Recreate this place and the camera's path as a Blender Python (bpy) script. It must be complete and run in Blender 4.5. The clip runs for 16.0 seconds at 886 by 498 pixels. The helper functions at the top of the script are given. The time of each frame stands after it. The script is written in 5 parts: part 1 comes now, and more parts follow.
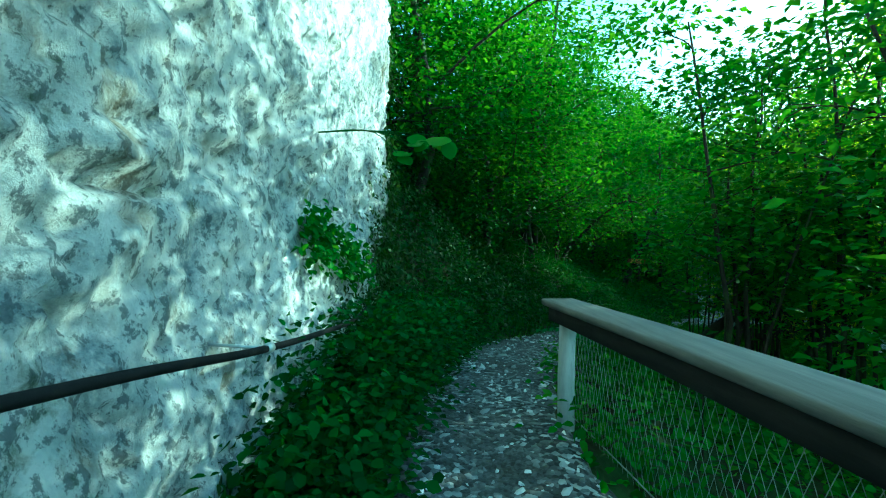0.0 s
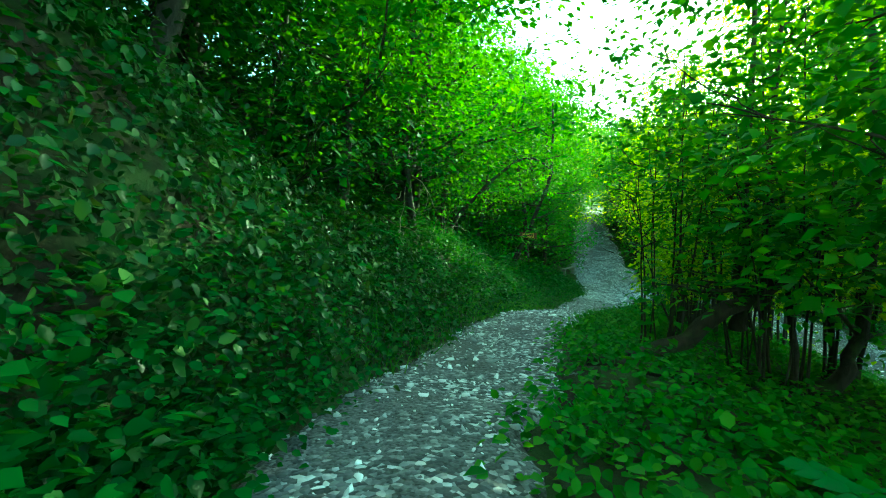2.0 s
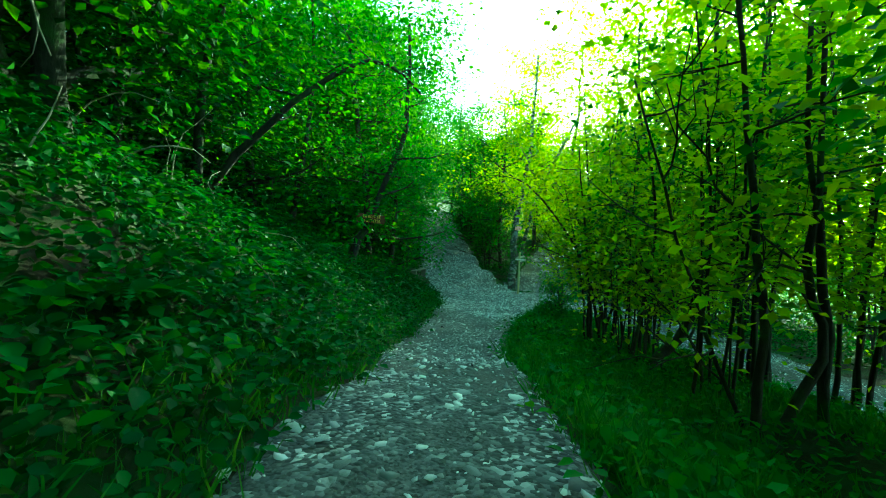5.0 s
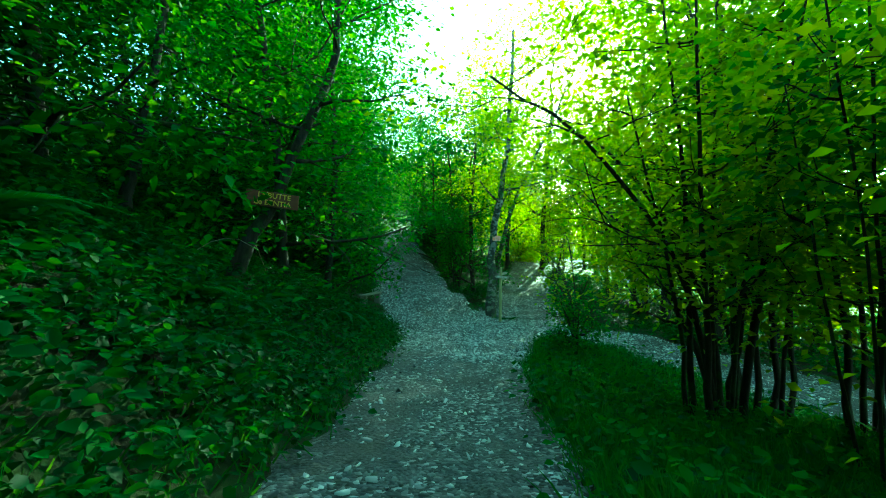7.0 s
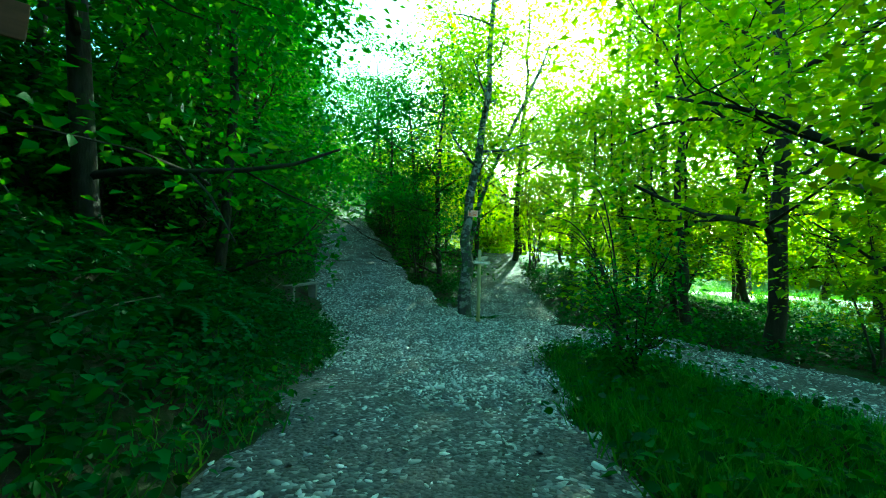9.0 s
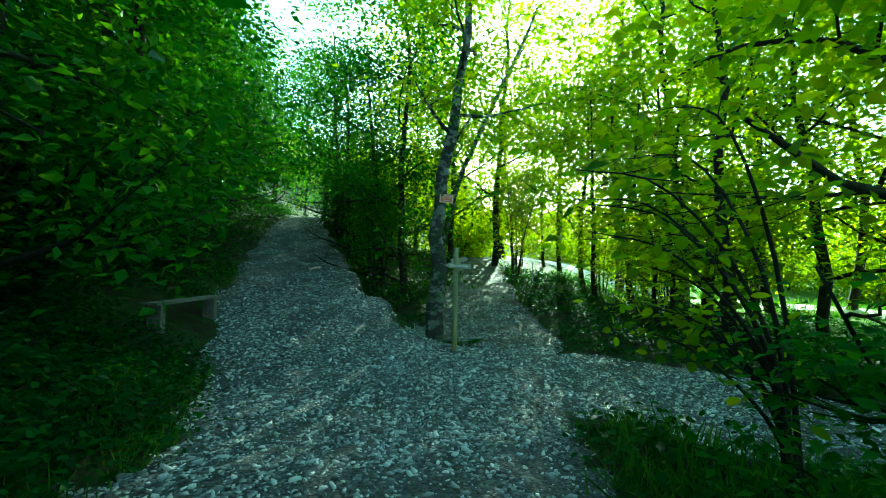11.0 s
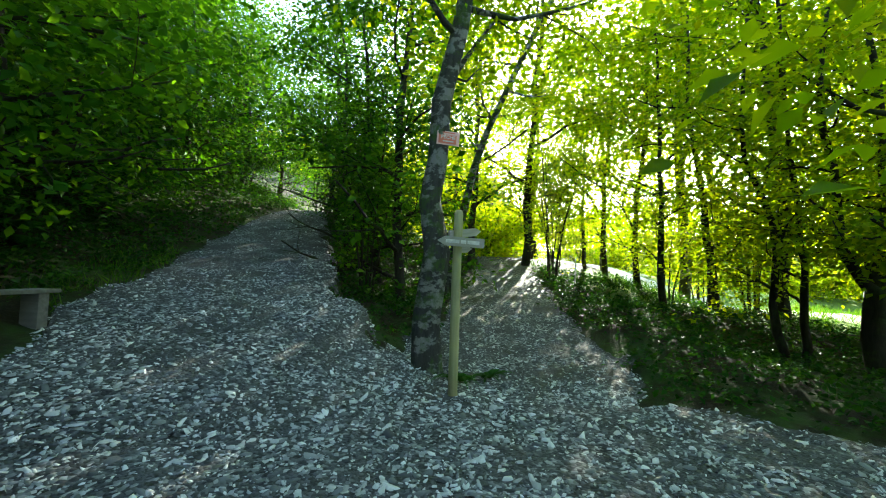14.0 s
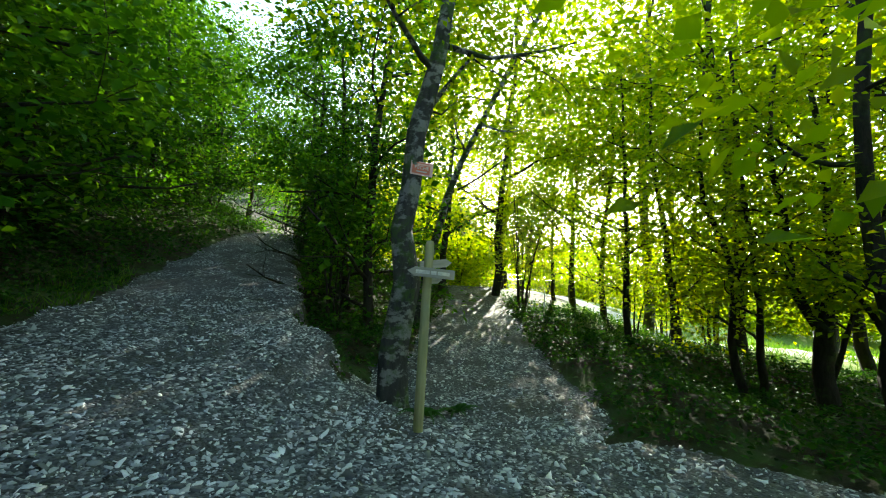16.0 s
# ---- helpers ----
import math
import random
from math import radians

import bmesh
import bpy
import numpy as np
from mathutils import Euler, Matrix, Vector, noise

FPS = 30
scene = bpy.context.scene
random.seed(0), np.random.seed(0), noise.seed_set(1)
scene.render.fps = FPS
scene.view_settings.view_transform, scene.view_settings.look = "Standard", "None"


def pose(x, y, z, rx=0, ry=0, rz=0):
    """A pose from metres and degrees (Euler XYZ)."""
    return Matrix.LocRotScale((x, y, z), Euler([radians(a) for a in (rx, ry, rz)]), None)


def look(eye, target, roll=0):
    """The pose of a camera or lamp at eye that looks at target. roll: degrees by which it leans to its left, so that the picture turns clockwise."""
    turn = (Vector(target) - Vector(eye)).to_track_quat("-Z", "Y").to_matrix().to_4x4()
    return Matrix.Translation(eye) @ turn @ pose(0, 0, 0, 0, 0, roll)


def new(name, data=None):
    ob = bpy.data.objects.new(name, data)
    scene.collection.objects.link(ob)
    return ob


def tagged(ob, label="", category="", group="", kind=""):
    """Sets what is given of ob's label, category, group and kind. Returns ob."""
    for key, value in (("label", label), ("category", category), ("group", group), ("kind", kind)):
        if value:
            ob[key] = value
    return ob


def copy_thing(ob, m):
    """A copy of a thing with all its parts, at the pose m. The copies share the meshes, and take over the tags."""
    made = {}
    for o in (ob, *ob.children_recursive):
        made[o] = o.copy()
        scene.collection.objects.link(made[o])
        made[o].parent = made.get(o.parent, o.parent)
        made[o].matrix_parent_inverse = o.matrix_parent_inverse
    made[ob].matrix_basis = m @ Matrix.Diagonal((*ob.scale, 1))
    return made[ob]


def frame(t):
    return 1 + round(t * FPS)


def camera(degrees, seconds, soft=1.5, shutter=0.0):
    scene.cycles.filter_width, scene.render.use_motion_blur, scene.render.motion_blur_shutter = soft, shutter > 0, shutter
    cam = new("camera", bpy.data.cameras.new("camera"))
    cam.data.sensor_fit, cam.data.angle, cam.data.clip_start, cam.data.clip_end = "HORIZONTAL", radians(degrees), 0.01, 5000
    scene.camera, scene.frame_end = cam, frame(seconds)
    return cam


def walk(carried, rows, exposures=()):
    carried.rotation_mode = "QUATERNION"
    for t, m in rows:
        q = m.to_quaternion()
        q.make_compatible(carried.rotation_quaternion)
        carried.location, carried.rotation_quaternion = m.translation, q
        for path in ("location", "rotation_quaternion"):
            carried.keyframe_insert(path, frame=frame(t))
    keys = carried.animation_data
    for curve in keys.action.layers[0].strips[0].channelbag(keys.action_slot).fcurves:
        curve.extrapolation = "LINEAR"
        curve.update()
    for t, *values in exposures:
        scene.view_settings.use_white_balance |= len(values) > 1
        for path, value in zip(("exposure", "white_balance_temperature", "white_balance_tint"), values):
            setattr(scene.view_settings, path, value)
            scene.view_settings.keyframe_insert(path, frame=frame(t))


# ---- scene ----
cam = camera(92.9, 16.0, 1.1)
PATH = [
    (0.0, 0.000, 0.000, 1.400, 89.25, 0.03, 1.88),
    (0.5, 0.113, 1.381, 1.226, 88.55, -0.14, -0.35),
    (1.0, 0.264, 2.549, 1.108, 89.22, 0.50, -1.73),
    (1.5, 0.443, 3.803, 1.002, 85.84, -0.36, -4.32),
    (2.0, 0.722, 4.785, 0.897, 86.81, -0.18, -14.89),
    (2.5, 1.086, 5.870, 0.837, 85.73, -2.05, -19.96),
    (3.0, 1.652, 7.082, 0.599, 89.01, -1.57, -24.31),
    (3.5, 2.226, 8.298, 0.357, 88.92, -1.51, -27.80),
    (4.0, 2.741, 9.312, 0.223, 85.64, -1.85, -32.36),
    (4.5, 3.308, 10.286, 0.238, 86.24, -1.88, -32.57),
    (5.0, 3.648, 10.940, 0.130, 87.70, -1.89, -36.45),
    (5.2, 3.787, 11.192, 0.083, 87.72, -1.72, -36.65),
    (5.9, 4.848, 12.601, -0.159, 89.20, -1.32, -38.89),
    (6.6, 6.068, 14.142, -0.426, 90.67, -0.86, -40.63),
    (7.3, 7.260, 15.619, -0.696, 92.17, -0.55, -42.53),
    (7.5, 7.548, 16.012, -0.762, 91.62, -0.83, -43.03),
    (8.0, 8.299, 16.816, -0.968, 93.75, -0.78, -45.18),
    (8.5, 8.995, 17.528, -0.986, 91.08, -0.27, -46.97),
    (9.0, 9.698, 18.283, -1.148, 91.64, -1.02, -47.31),
    (9.2, 10.038, 18.536, -1.230, 91.76, -0.92, -47.31),
    (9.9, 11.094, 19.438, -1.252, 92.04, -1.02, -48.73),
    (10.6, 12.157, 20.303, -1.216, 92.22, -0.96, -50.38),
    (11.3, 13.240, 21.090, -1.214, 92.64, -0.86, -51.28),
    (11.5, 13.585, 21.273, -1.240, 92.25, -0.81, -51.03),
    (12.0, 14.399, 21.609, -1.355, 93.91, -0.66, -49.42),
    (12.5, 15.095, 21.929, -1.447, 93.36, -0.95, -50.01),
    (13.0, 15.570, 22.349, -1.476, 93.90, -1.11, -49.11),
    (13.5, 15.892, 22.745, -1.505, 93.34, -1.46, -48.81),
    (14.0, 16.196, 22.942, -1.560, 93.42, -1.57, -47.06),
    (14.5, 16.325, 22.920, -1.592, 92.01, -1.56, -50.68),
    (15.0, 16.321, 22.815, -1.542, 95.95, -2.07, -56.50),
    (15.5, 16.335, 22.832, -1.527, 97.03, -2.42, -58.07),
    (16.0, 16.232, 22.956, -1.516, 97.30, -2.88, -51.05),
]
EXPOSURES = [(0.0, 2.15, 4800, -50), (0.5, 2.1, 5200, -46), (1.0, 2.8, 5700, -48), (1.5, 3.45, 6200, -54), (2.5, 3.6, 6300, -59), (5.0, 3.05, 5900, -70), (7.5, 2.9, 5450, -66), (9.0, 2.85, 5350, -60), (11.5, 2.4, 5700, -38), (13.0, 2.7, 6200, -12), (14.5, 2.95, 6600, 0), (16.0, 2.6, 6700, 0)]
walk(cam, [(t, pose(*p)) for t, *p in PATH], EXPOSURES)

# ---- light ----
SUN_AZ, SUN_EL = 66.0, 20.0          # azimuth clockwise from +y, elevation
world = bpy.data.worlds.new("world")
scene.world = world
world.use_nodes = True
wn = world.node_tree.nodes
sky = wn.new("ShaderNodeTexSky")
sky.sky_type, sky.sun_disc = "NISHITA", False
sky.sun_elevation, sky.sun_rotation = radians(SUN_EL), radians(SUN_AZ)
world.node_tree.links.new(sky.outputs[0], wn["Background"].inputs[0])
wn["Background"].inputs[1].default_value = 0.15
sun = new("sun", bpy.data.lights.new("sun", "SUN"))
sun.data.energy, sun.data.angle, sun.data.color = 5.0, radians(0.5), (1.0, 0.93, 0.8)
sun_from = Vector((math.sin(radians(SUN_AZ)) * math.cos(radians(SUN_EL)), math.cos(radians(SUN_AZ)) * math.cos(radians(SUN_EL)), math.sin(radians(SUN_EL))))
sun.matrix_world = look(sun_from * 60 + Vector((15, 20, 0)), (15, 20, 0))

rng = np.random.default_rng(7)


# ---- materials ----
def material(name, rough=0.8, spec=0.3):
    m = bpy.data.materials.new(name)
    m.use_nodes = True
    b = m.node_tree.nodes["Principled BSDF"]
    b.inputs["Roughness"].default_value, b.inputs["Specular IOR Level"].default_value = rough, spec
    return m, m.node_tree.nodes, m.node_tree.links, b


def ramp(nodes, links, source, stops):
    r = nodes.new("ShaderNodeValToRGB")
    while len(r.color_ramp.elements) < len(stops):
        r.color_ramp.elements.new(0.5)
    for e, (p, c) in zip(r.color_ramp.elements, stops):
        e.position, e.color = p, (*c, 1)
    links.new(source, r.inputs[0])
    return r.outputs[0]


def noise_of(nodes, links, scale, detail=6.0, rough=0.6, stretch=(1, 1, 1), coords="Object", distortion=0.0):
    tc, mp, n = nodes.new("ShaderNodeTexCoord"), nodes.new("ShaderNodeMapping"), nodes.new("ShaderNodeTexNoise")
    mp.inputs["Scale"].default_value = stretch
    n.inputs["Scale"].default_value, n.inputs["Detail"].default_value, n.inputs["Roughness"].default_value = scale, detail, rough
    n.inputs["Distortion"].default_value = distortion
    links.new(tc.outputs[coords], mp.inputs[0])
    links.new(mp.outputs[0], n.inputs[0])
    return n.outputs[0]


def mixed(nodes, links, a, b, fac, mode="MIX"):
    x = nodes.new("ShaderNodeMix")
    x.data_type, x.blend_type = "RGBA", mode
    for sock, v in ((x.inputs[0], fac), (x.inputs[6], a), (x.inputs[7], b)):
        if isinstance(v, (int, float)):
            sock.default_value = v
        elif isinstance(v, tuple):
            sock.default_value = (*v, 1)
        else:
            links.new(v, sock)
    return x.outputs[2]


def bumped(nodes, links, b, height, strength, distance):
    u = nodes.new("ShaderNodeBump")
    u.inputs["Strength"].default_value, u.inputs["Distance"].default_value = strength, distance
    links.new(height, u.inputs["Height"])
    links.new(u.outputs[0], b.inputs["Normal"])


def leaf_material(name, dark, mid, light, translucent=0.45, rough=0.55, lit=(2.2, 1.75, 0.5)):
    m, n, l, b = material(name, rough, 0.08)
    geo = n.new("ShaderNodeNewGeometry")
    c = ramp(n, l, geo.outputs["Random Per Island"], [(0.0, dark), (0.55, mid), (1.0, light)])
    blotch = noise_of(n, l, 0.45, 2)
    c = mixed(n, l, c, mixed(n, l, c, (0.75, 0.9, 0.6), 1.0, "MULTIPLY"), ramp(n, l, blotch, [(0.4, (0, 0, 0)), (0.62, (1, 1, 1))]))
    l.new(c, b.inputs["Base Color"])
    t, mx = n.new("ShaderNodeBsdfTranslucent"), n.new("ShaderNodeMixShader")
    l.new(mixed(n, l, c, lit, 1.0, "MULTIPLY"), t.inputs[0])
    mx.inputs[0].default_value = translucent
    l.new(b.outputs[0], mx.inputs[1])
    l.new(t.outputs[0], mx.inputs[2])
    l.new(mx.outputs[0], n["Material Output"].inputs[0])
    return m


def bark_material(name, dark, light, moss=0.4, white=0.0):
    m, n, l, b = material(name, 0.9, 0.2)
    f = noise_of(n, l, 14, 8, 0.7, (1, 1, 0.25))
    c = ramp(n, l, f, [(0.3, dark), (0.7, light)])
    if white:
        p = noise_of(n, l, 3.2, 5, 0.65, (1, 1, 1.6))
        c = mixed(n, l, c, (0.5, 0.5, 0.46), ramp(n, l, p, [(0.5, (0, 0, 0)), (0.56, (white, white, white))]))
    p = noise_of(n, l, 2.3, 6, 0.7)
    c = mixed(n, l, c, (0.05, 0.09, 0.018), ramp(n, l, p, [(0.5, (0, 0, 0)), (0.62, (moss, moss, moss))]))
    l.new(c, b.inputs["Base Color"])
    bumped(n, l, b, f, 0.9, 0.03)
    return m


def simple(name, base, rough=0.7, spec=0.3, metal=0.0, grain=20.0, vary=0.35, stretch=(1, 1, 1), bump=0.3):
    m, n, l, b = material(name, rough, spec)
    b.inputs["Metallic"].default_value = metal
    f, g = noise_of(n, l, grain, 7, 0.65, stretch), noise_of(n, l, grain * 0.12, 4)
    lo, hi = tuple(v * (1 - vary) for v in base), tuple(min(1, v * (1 + vary)) for v in base)
    c = mixed(n, l, ramp(n, l, f, [(0.3, lo), (0.7, hi)]), lo, ramp(n, l, g, [(0.45, (0, 0, 0)), (0.7, (0.6, 0.6, 0.6))]))
    l.new(c, b.inputs["Base Color"])
    bumped(n, l, b, f, bump, 0.01)
    return m


def stone_material():
    m, n, l, b = material("broken_stone", 0.75, 0.35)
    geo, info = n.new("ShaderNodeNewGeometry"), n.new("ShaderNodeObjectInfo")
    add = n.new("ShaderNodeMath")
    add.operation = "ADD"
    l.new(geo.outputs["Random Per Island"], add.inputs[0])
    l.new(info.outputs["Random"], add.inputs[1])
    fr = n.new("ShaderNodeMath")
    fr.operation = "FRACT"
    l.new(add.outputs[0], fr.inputs[0])
    c = ramp(n, l, fr.outputs[0], [(0.0, (0.06, 0.063, 0.066)), (0.35, (0.19, 0.198, 0.203)), (0.65, (0.46, 0.47, 0.47)), (1.0, (0.82, 0.82, 0.81))])
    f = noise_of(n, l, 45, 5)
    c = mixed(n, l, c, (0.6, 0.58, 0.54), ramp(n, l, f, [(0.4, (0, 0, 0)), (0.75, (0.35, 0.35, 0.35))]), "MULTIPLY")
    l.new(c, b.inputs["Base Color"])
    bumped(n, l, b, f, 0.4, 0.006)
    return m


def gravel_material():
    m, n, l, b = material("gravel", 0.85, 0.3)
    tc = n.new("ShaderNodeTexCoord")
    cells = []
    for scale in (26, 60):
        v = n.new("ShaderNodeTexVoronoi")
        v.inputs["Scale"].default_value, v.inputs["Randomness"].default_value = scale, 1.0
        l.new(tc.outputs["Object"], v.inputs["Vector"])
        cells.append(v)
    sep = n.new("ShaderNodeSeparateColor")
    l.new(cells[0].outputs["Color"], sep.inputs[0])
    c1 = ramp(n, l, sep.outputs[0], [(0.0, (0.015, 0.015, 0.016)), (0.45, (0.05, 0.053, 0.056)), (0.8, (0.19, 0.198, 0.203)), (1.0, (0.6, 0.61, 0.61))])
    sep2 = n.new("ShaderNodeSeparateColor")
    l.new(cells[1].outputs["Color"], sep2.inputs[0])
    c2 = ramp(n, l, sep2.outputs[1], [(0.0, (0.018, 0.018, 0.018)), (1.0, (0.11, 0.114, 0.117))])
    patch = noise_of(n, l, 1.1, 5)
    c = mixed(n, l, c1, c2, ramp(n, l, patch, [(0.4, (0, 0, 0)), (0.6, (1, 1, 1))]))
    dirt = noise_of(n, l, 0.55, 5)
    c = mixed(n, l, c, (0.05, 0.045, 0.034), ramp(n, l, dirt, [(0.5, (0, 0, 0)), (0.68, (0.55, 0.55, 0.55))]))
    l.new(c, b.inputs["Base Color"])
    inv = n.new("ShaderNodeMath")
    inv.operation = "SUBTRACT"
    inv.inputs[0].default_value = 1.0
    l.new(cells[0].outputs["Distance"], inv.inputs[1])
    bumped(n, l, b, inv.outputs[0], 0.8, 0.02)
    return m


def soil_material():
    m, n, l, b = material("forest_floor", 0.95, 0.15)
    f, g, h = noise_of(n, l, 22, 8, 0.7), noise_of(n, l, 1.3, 5), noise_of(n, l, 0.35, 4)
    c = ramp(n, l, f, [(0.3, (0.01, 0.008, 0.005)), (0.55, (0.026, 0.021, 0.012)), (0.75, (0.06, 0.047, 0.027))])
    c = mixed(n, l, c, (0.035, 0.07, 0.014), ramp(n, l, g, [(0.42, (0, 0, 0)), (0.6, (0.8, 0.8, 0.8))]))
    tc, s = n.new("ShaderNodeTexCoord"), n.new("ShaderNodeSeparateXYZ")
    l.new(tc.outputs["Object"], s.inputs[0])
    edge = ramp(n, l, math_node(n, l, "MULTIPLY_ADD", math_node(n, l, "MULTIPLY_ADD", math_node(n, l, "MAXIMUM", math_node(n, l, "SUBTRACT", s.outputs[1], 30), 0), -3.0, s.outputs[0]), 0.02, math_node(n, l, "MULTIPLY", h, 0.12)), [(0.66, (0, 0, 0)), (0.7, (1, 1, 1))])
    meadow = ramp(n, l, f, [(0.3, (0.09, 0.15, 0.03)), (0.7, (0.2, 0.27, 0.07))])
    c = mixed(n, l, c, meadow, edge)
    l.new(c, b.inputs["Base Color"])
    bumped(n, l, b, f, 0.8, 0.03)
    return m


def math_node(n, l, op, *args):
    x = n.new("ShaderNodeMath")
    x.operation = op
    for i, a in enumerate(args):
        if isinstance(a, (int, float)):
            x.inputs[i].default_value = a
        else:
            l.new(a, x.inputs[i])
    return x.outputs[0]


def rock_material():
    m, n, l, b = material("limestone", 0.9, 0.2)
    f = noise_of(n, l, 16, 12, 0.72, (1, 1, 0.7), distortion=0.1)
    g, h = noise_of(n, l, 3.6, 12, 0.74, (1, 1, 0.8), distortion=0.1), noise_of(n, l, 30, 8, 0.75, (1, 1, 0.7))
    c = ramp(n, l, g, [(0.36, (0.24, 0.28, 0.32)), (0.45, (0.52, 0.55, 0.57)), (0.54, (0.7, 0.71, 0.71)), (0.68, (0.8, 0.8, 0.78))])
    c = mixed(n, l, c, (0.13, 0.15, 0.17), ramp(n, l, f, [(0.53, (0, 0, 0)), (0.57, (0.8, 0.8, 0.8))]))
    c = mixed(n, l, c, (0.78, 0.77, 0.74), ramp(n, l, f, [(0.34, (0.9, 0.9, 0.9)), (0.44, (0, 0, 0))]))
    o = noise_of(n, l, 2.4, 6, 0.65, (1, 1, 0.5))
    c = mixed(n, l, c, (0.2, 0.16, 0.09), ramp(n, l, o, [(0.57, (0, 0, 0)), (0.66, (0.7, 0.7, 0.7))]))
    c = mixed(n, l, c, (0.035, 0.04, 0.035), ramp(n, l, h, [(0.58, (0, 0, 0)), (0.68, (0.85, 0.85, 0.85))]))
    moss = noise_of(n, l, 3.1, 7, 0.7)
    c = mixed(n, l, c, (0.05, 0.08, 0.02), ramp(n, l, moss, [(0.6, (0, 0, 0)), (0.7, (0.8, 0.8, 0.8))]))
    l.new(c, b.inputs["Base Color"])
    bumped(n, l, b, math_node(n, l, "ADD", f, math_node(n, l, "MULTIPLY", h, 0.4)), 1.0, 0.07)
    return m


M_SOIL, M_GRAVEL, M_STONE, M_ROCK = soil_material(), gravel_material(), stone_material(), rock_material()
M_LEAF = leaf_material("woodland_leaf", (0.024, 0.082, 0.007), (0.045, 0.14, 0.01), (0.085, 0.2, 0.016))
# sunlit variant of the leaf: sun's glow put into yellower colour and boosted transmission
M_LEAF_SUN = leaf_material("sunlit_leaf", (0.06, 0.15, 0.008), (0.105, 0.215, 0.012), (0.16, 0.255, 0.016), 0.65, 0.55, (4.2, 2.5, 0.45))
# undergrowth green darkened so that part of the bank's shade is in the colour
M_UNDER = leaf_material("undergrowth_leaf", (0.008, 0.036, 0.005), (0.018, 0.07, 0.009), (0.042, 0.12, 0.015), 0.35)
M_IVY = leaf_material("ivy_leaf", (0.012, 0.035, 0.01), (0.025, 0.065, 0.014), (0.06, 0.11, 0.025), 0.2, 0.35)
M_FERN = leaf_material("fern_frond", (0.018, 0.07, 0.012), (0.026, 0.095, 0.016), (0.04, 0.12, 0.02), 0.35)
M_GRASS = leaf_material("grass_blade", (0.03, 0.095, 0.012), (0.06, 0.15, 0.02), (0.1, 0.2, 0.03), 0.4)
M_BARK = bark_material("dark_bark", (0.012, 0.01, 0.008), (0.042, 0.036, 0.028), 0.5)
M_BARK_GREY = bark_material("grey_bark", (0.025, 0.025, 0.022), (0.065, 0.065, 0.058), 0.9, 0.35)
M_BARK_MOSS = bark_material("mossy_bark", (0.012, 0.011, 0.009), (0.05, 0.047, 0.038), 0.8)
M_RAIL = simple("weathered_grey_timber", (0.17, 0.16, 0.145), 0.8, 0.3, 0, 18, 0.35, (1, 0.08, 1), 0.5)
M_RAIL_DARK = simple("dark_timber", (0.035, 0.03, 0.026), 0.8, 0.2, 0, 18, 0.4, (1, 0.1, 1), 0.5)
M_GALV = simple("galvanised_steel", (0.5, 0.52, 0.52), 0.45, 0.5, 0.7, 30, 0.2)
M_PALEPOST = simple("pale_grey_post", (0.4, 0.42, 0.42), 0.7, 0.3, 0, 14, 0.3, (1, 1, 0.2), 0.3)
M_CABLE = simple("black_hose", (0.008, 0.008, 0.009), 0.85, 0.15, 0, 40, 0.2)
M_WIRE = simple("wire", (0.32, 0.33, 0.32), 0.45, 0.5, 0.6, 30, 0.2)
M_POST = simple("pressure_treated_pine", (0.34, 0.32, 0.16), 0.8, 0.25, 0, 22, 0.22, (1, 1, 0.06), 0.3)
M_ARROW = simple("weathered_sign_board", (0.36, 0.34, 0.27), 0.8, 0.25, 0, 22, 0.25, (0.1, 1, 1), 0.3)
M_INK = simple("dark_lettering", (0.05, 0.045, 0.04), 0.7, 0.2)
M_PALE = simple("pale_lettering", (0.62, 0.6, 0.52), 0.7, 0.2)
M_RED = simple("faded_red_plate", (0.62, 0.16, 0.09), 0.5, 0.4, 0, 12, 0.15, (1, 1, 1), 0.1)
M_PINK = simple("faded_pink_border", (0.72, 0.42, 0.34), 0.55, 0.4, 0, 12, 0.15, (1, 1, 1), 0.1)
M_BROWN = simple("brown_routed_board", (0.09, 0.035, 0.014), 0.7, 0.3, 0, 20, 0.3, (0.1, 1, 1), 0.3)
M_YELLOW = simple("yellow_paint", (0.75, 0.5, 0.05), 0.6, 0.3, 0, 20, 0.15, (1, 1, 1), 0.1)
M_WHITE = simple("white_stake_paint", (0.6, 0.6, 0.58), 0.7, 0.3)
M_STICK = simple("dead_wood", (0.2, 0.18, 0.14), 0.9, 0.2, 0, 25, 0.35, (1, 1, 0.2), 0.5)


# ---- mesh helpers ----
def lattice(x, y, seed):
    k = (x.astype(np.int64) * 374761393 + y.astype(np.int64) * 668265263 + seed * 974634221) & 0x7FFFFFFF
    k = ((k ^ (k >> 13)) * 1274126177) & 0x7FFFFFFF
    return ((k ^ (k >> 16)) & 0xFFFF) / 65535.0


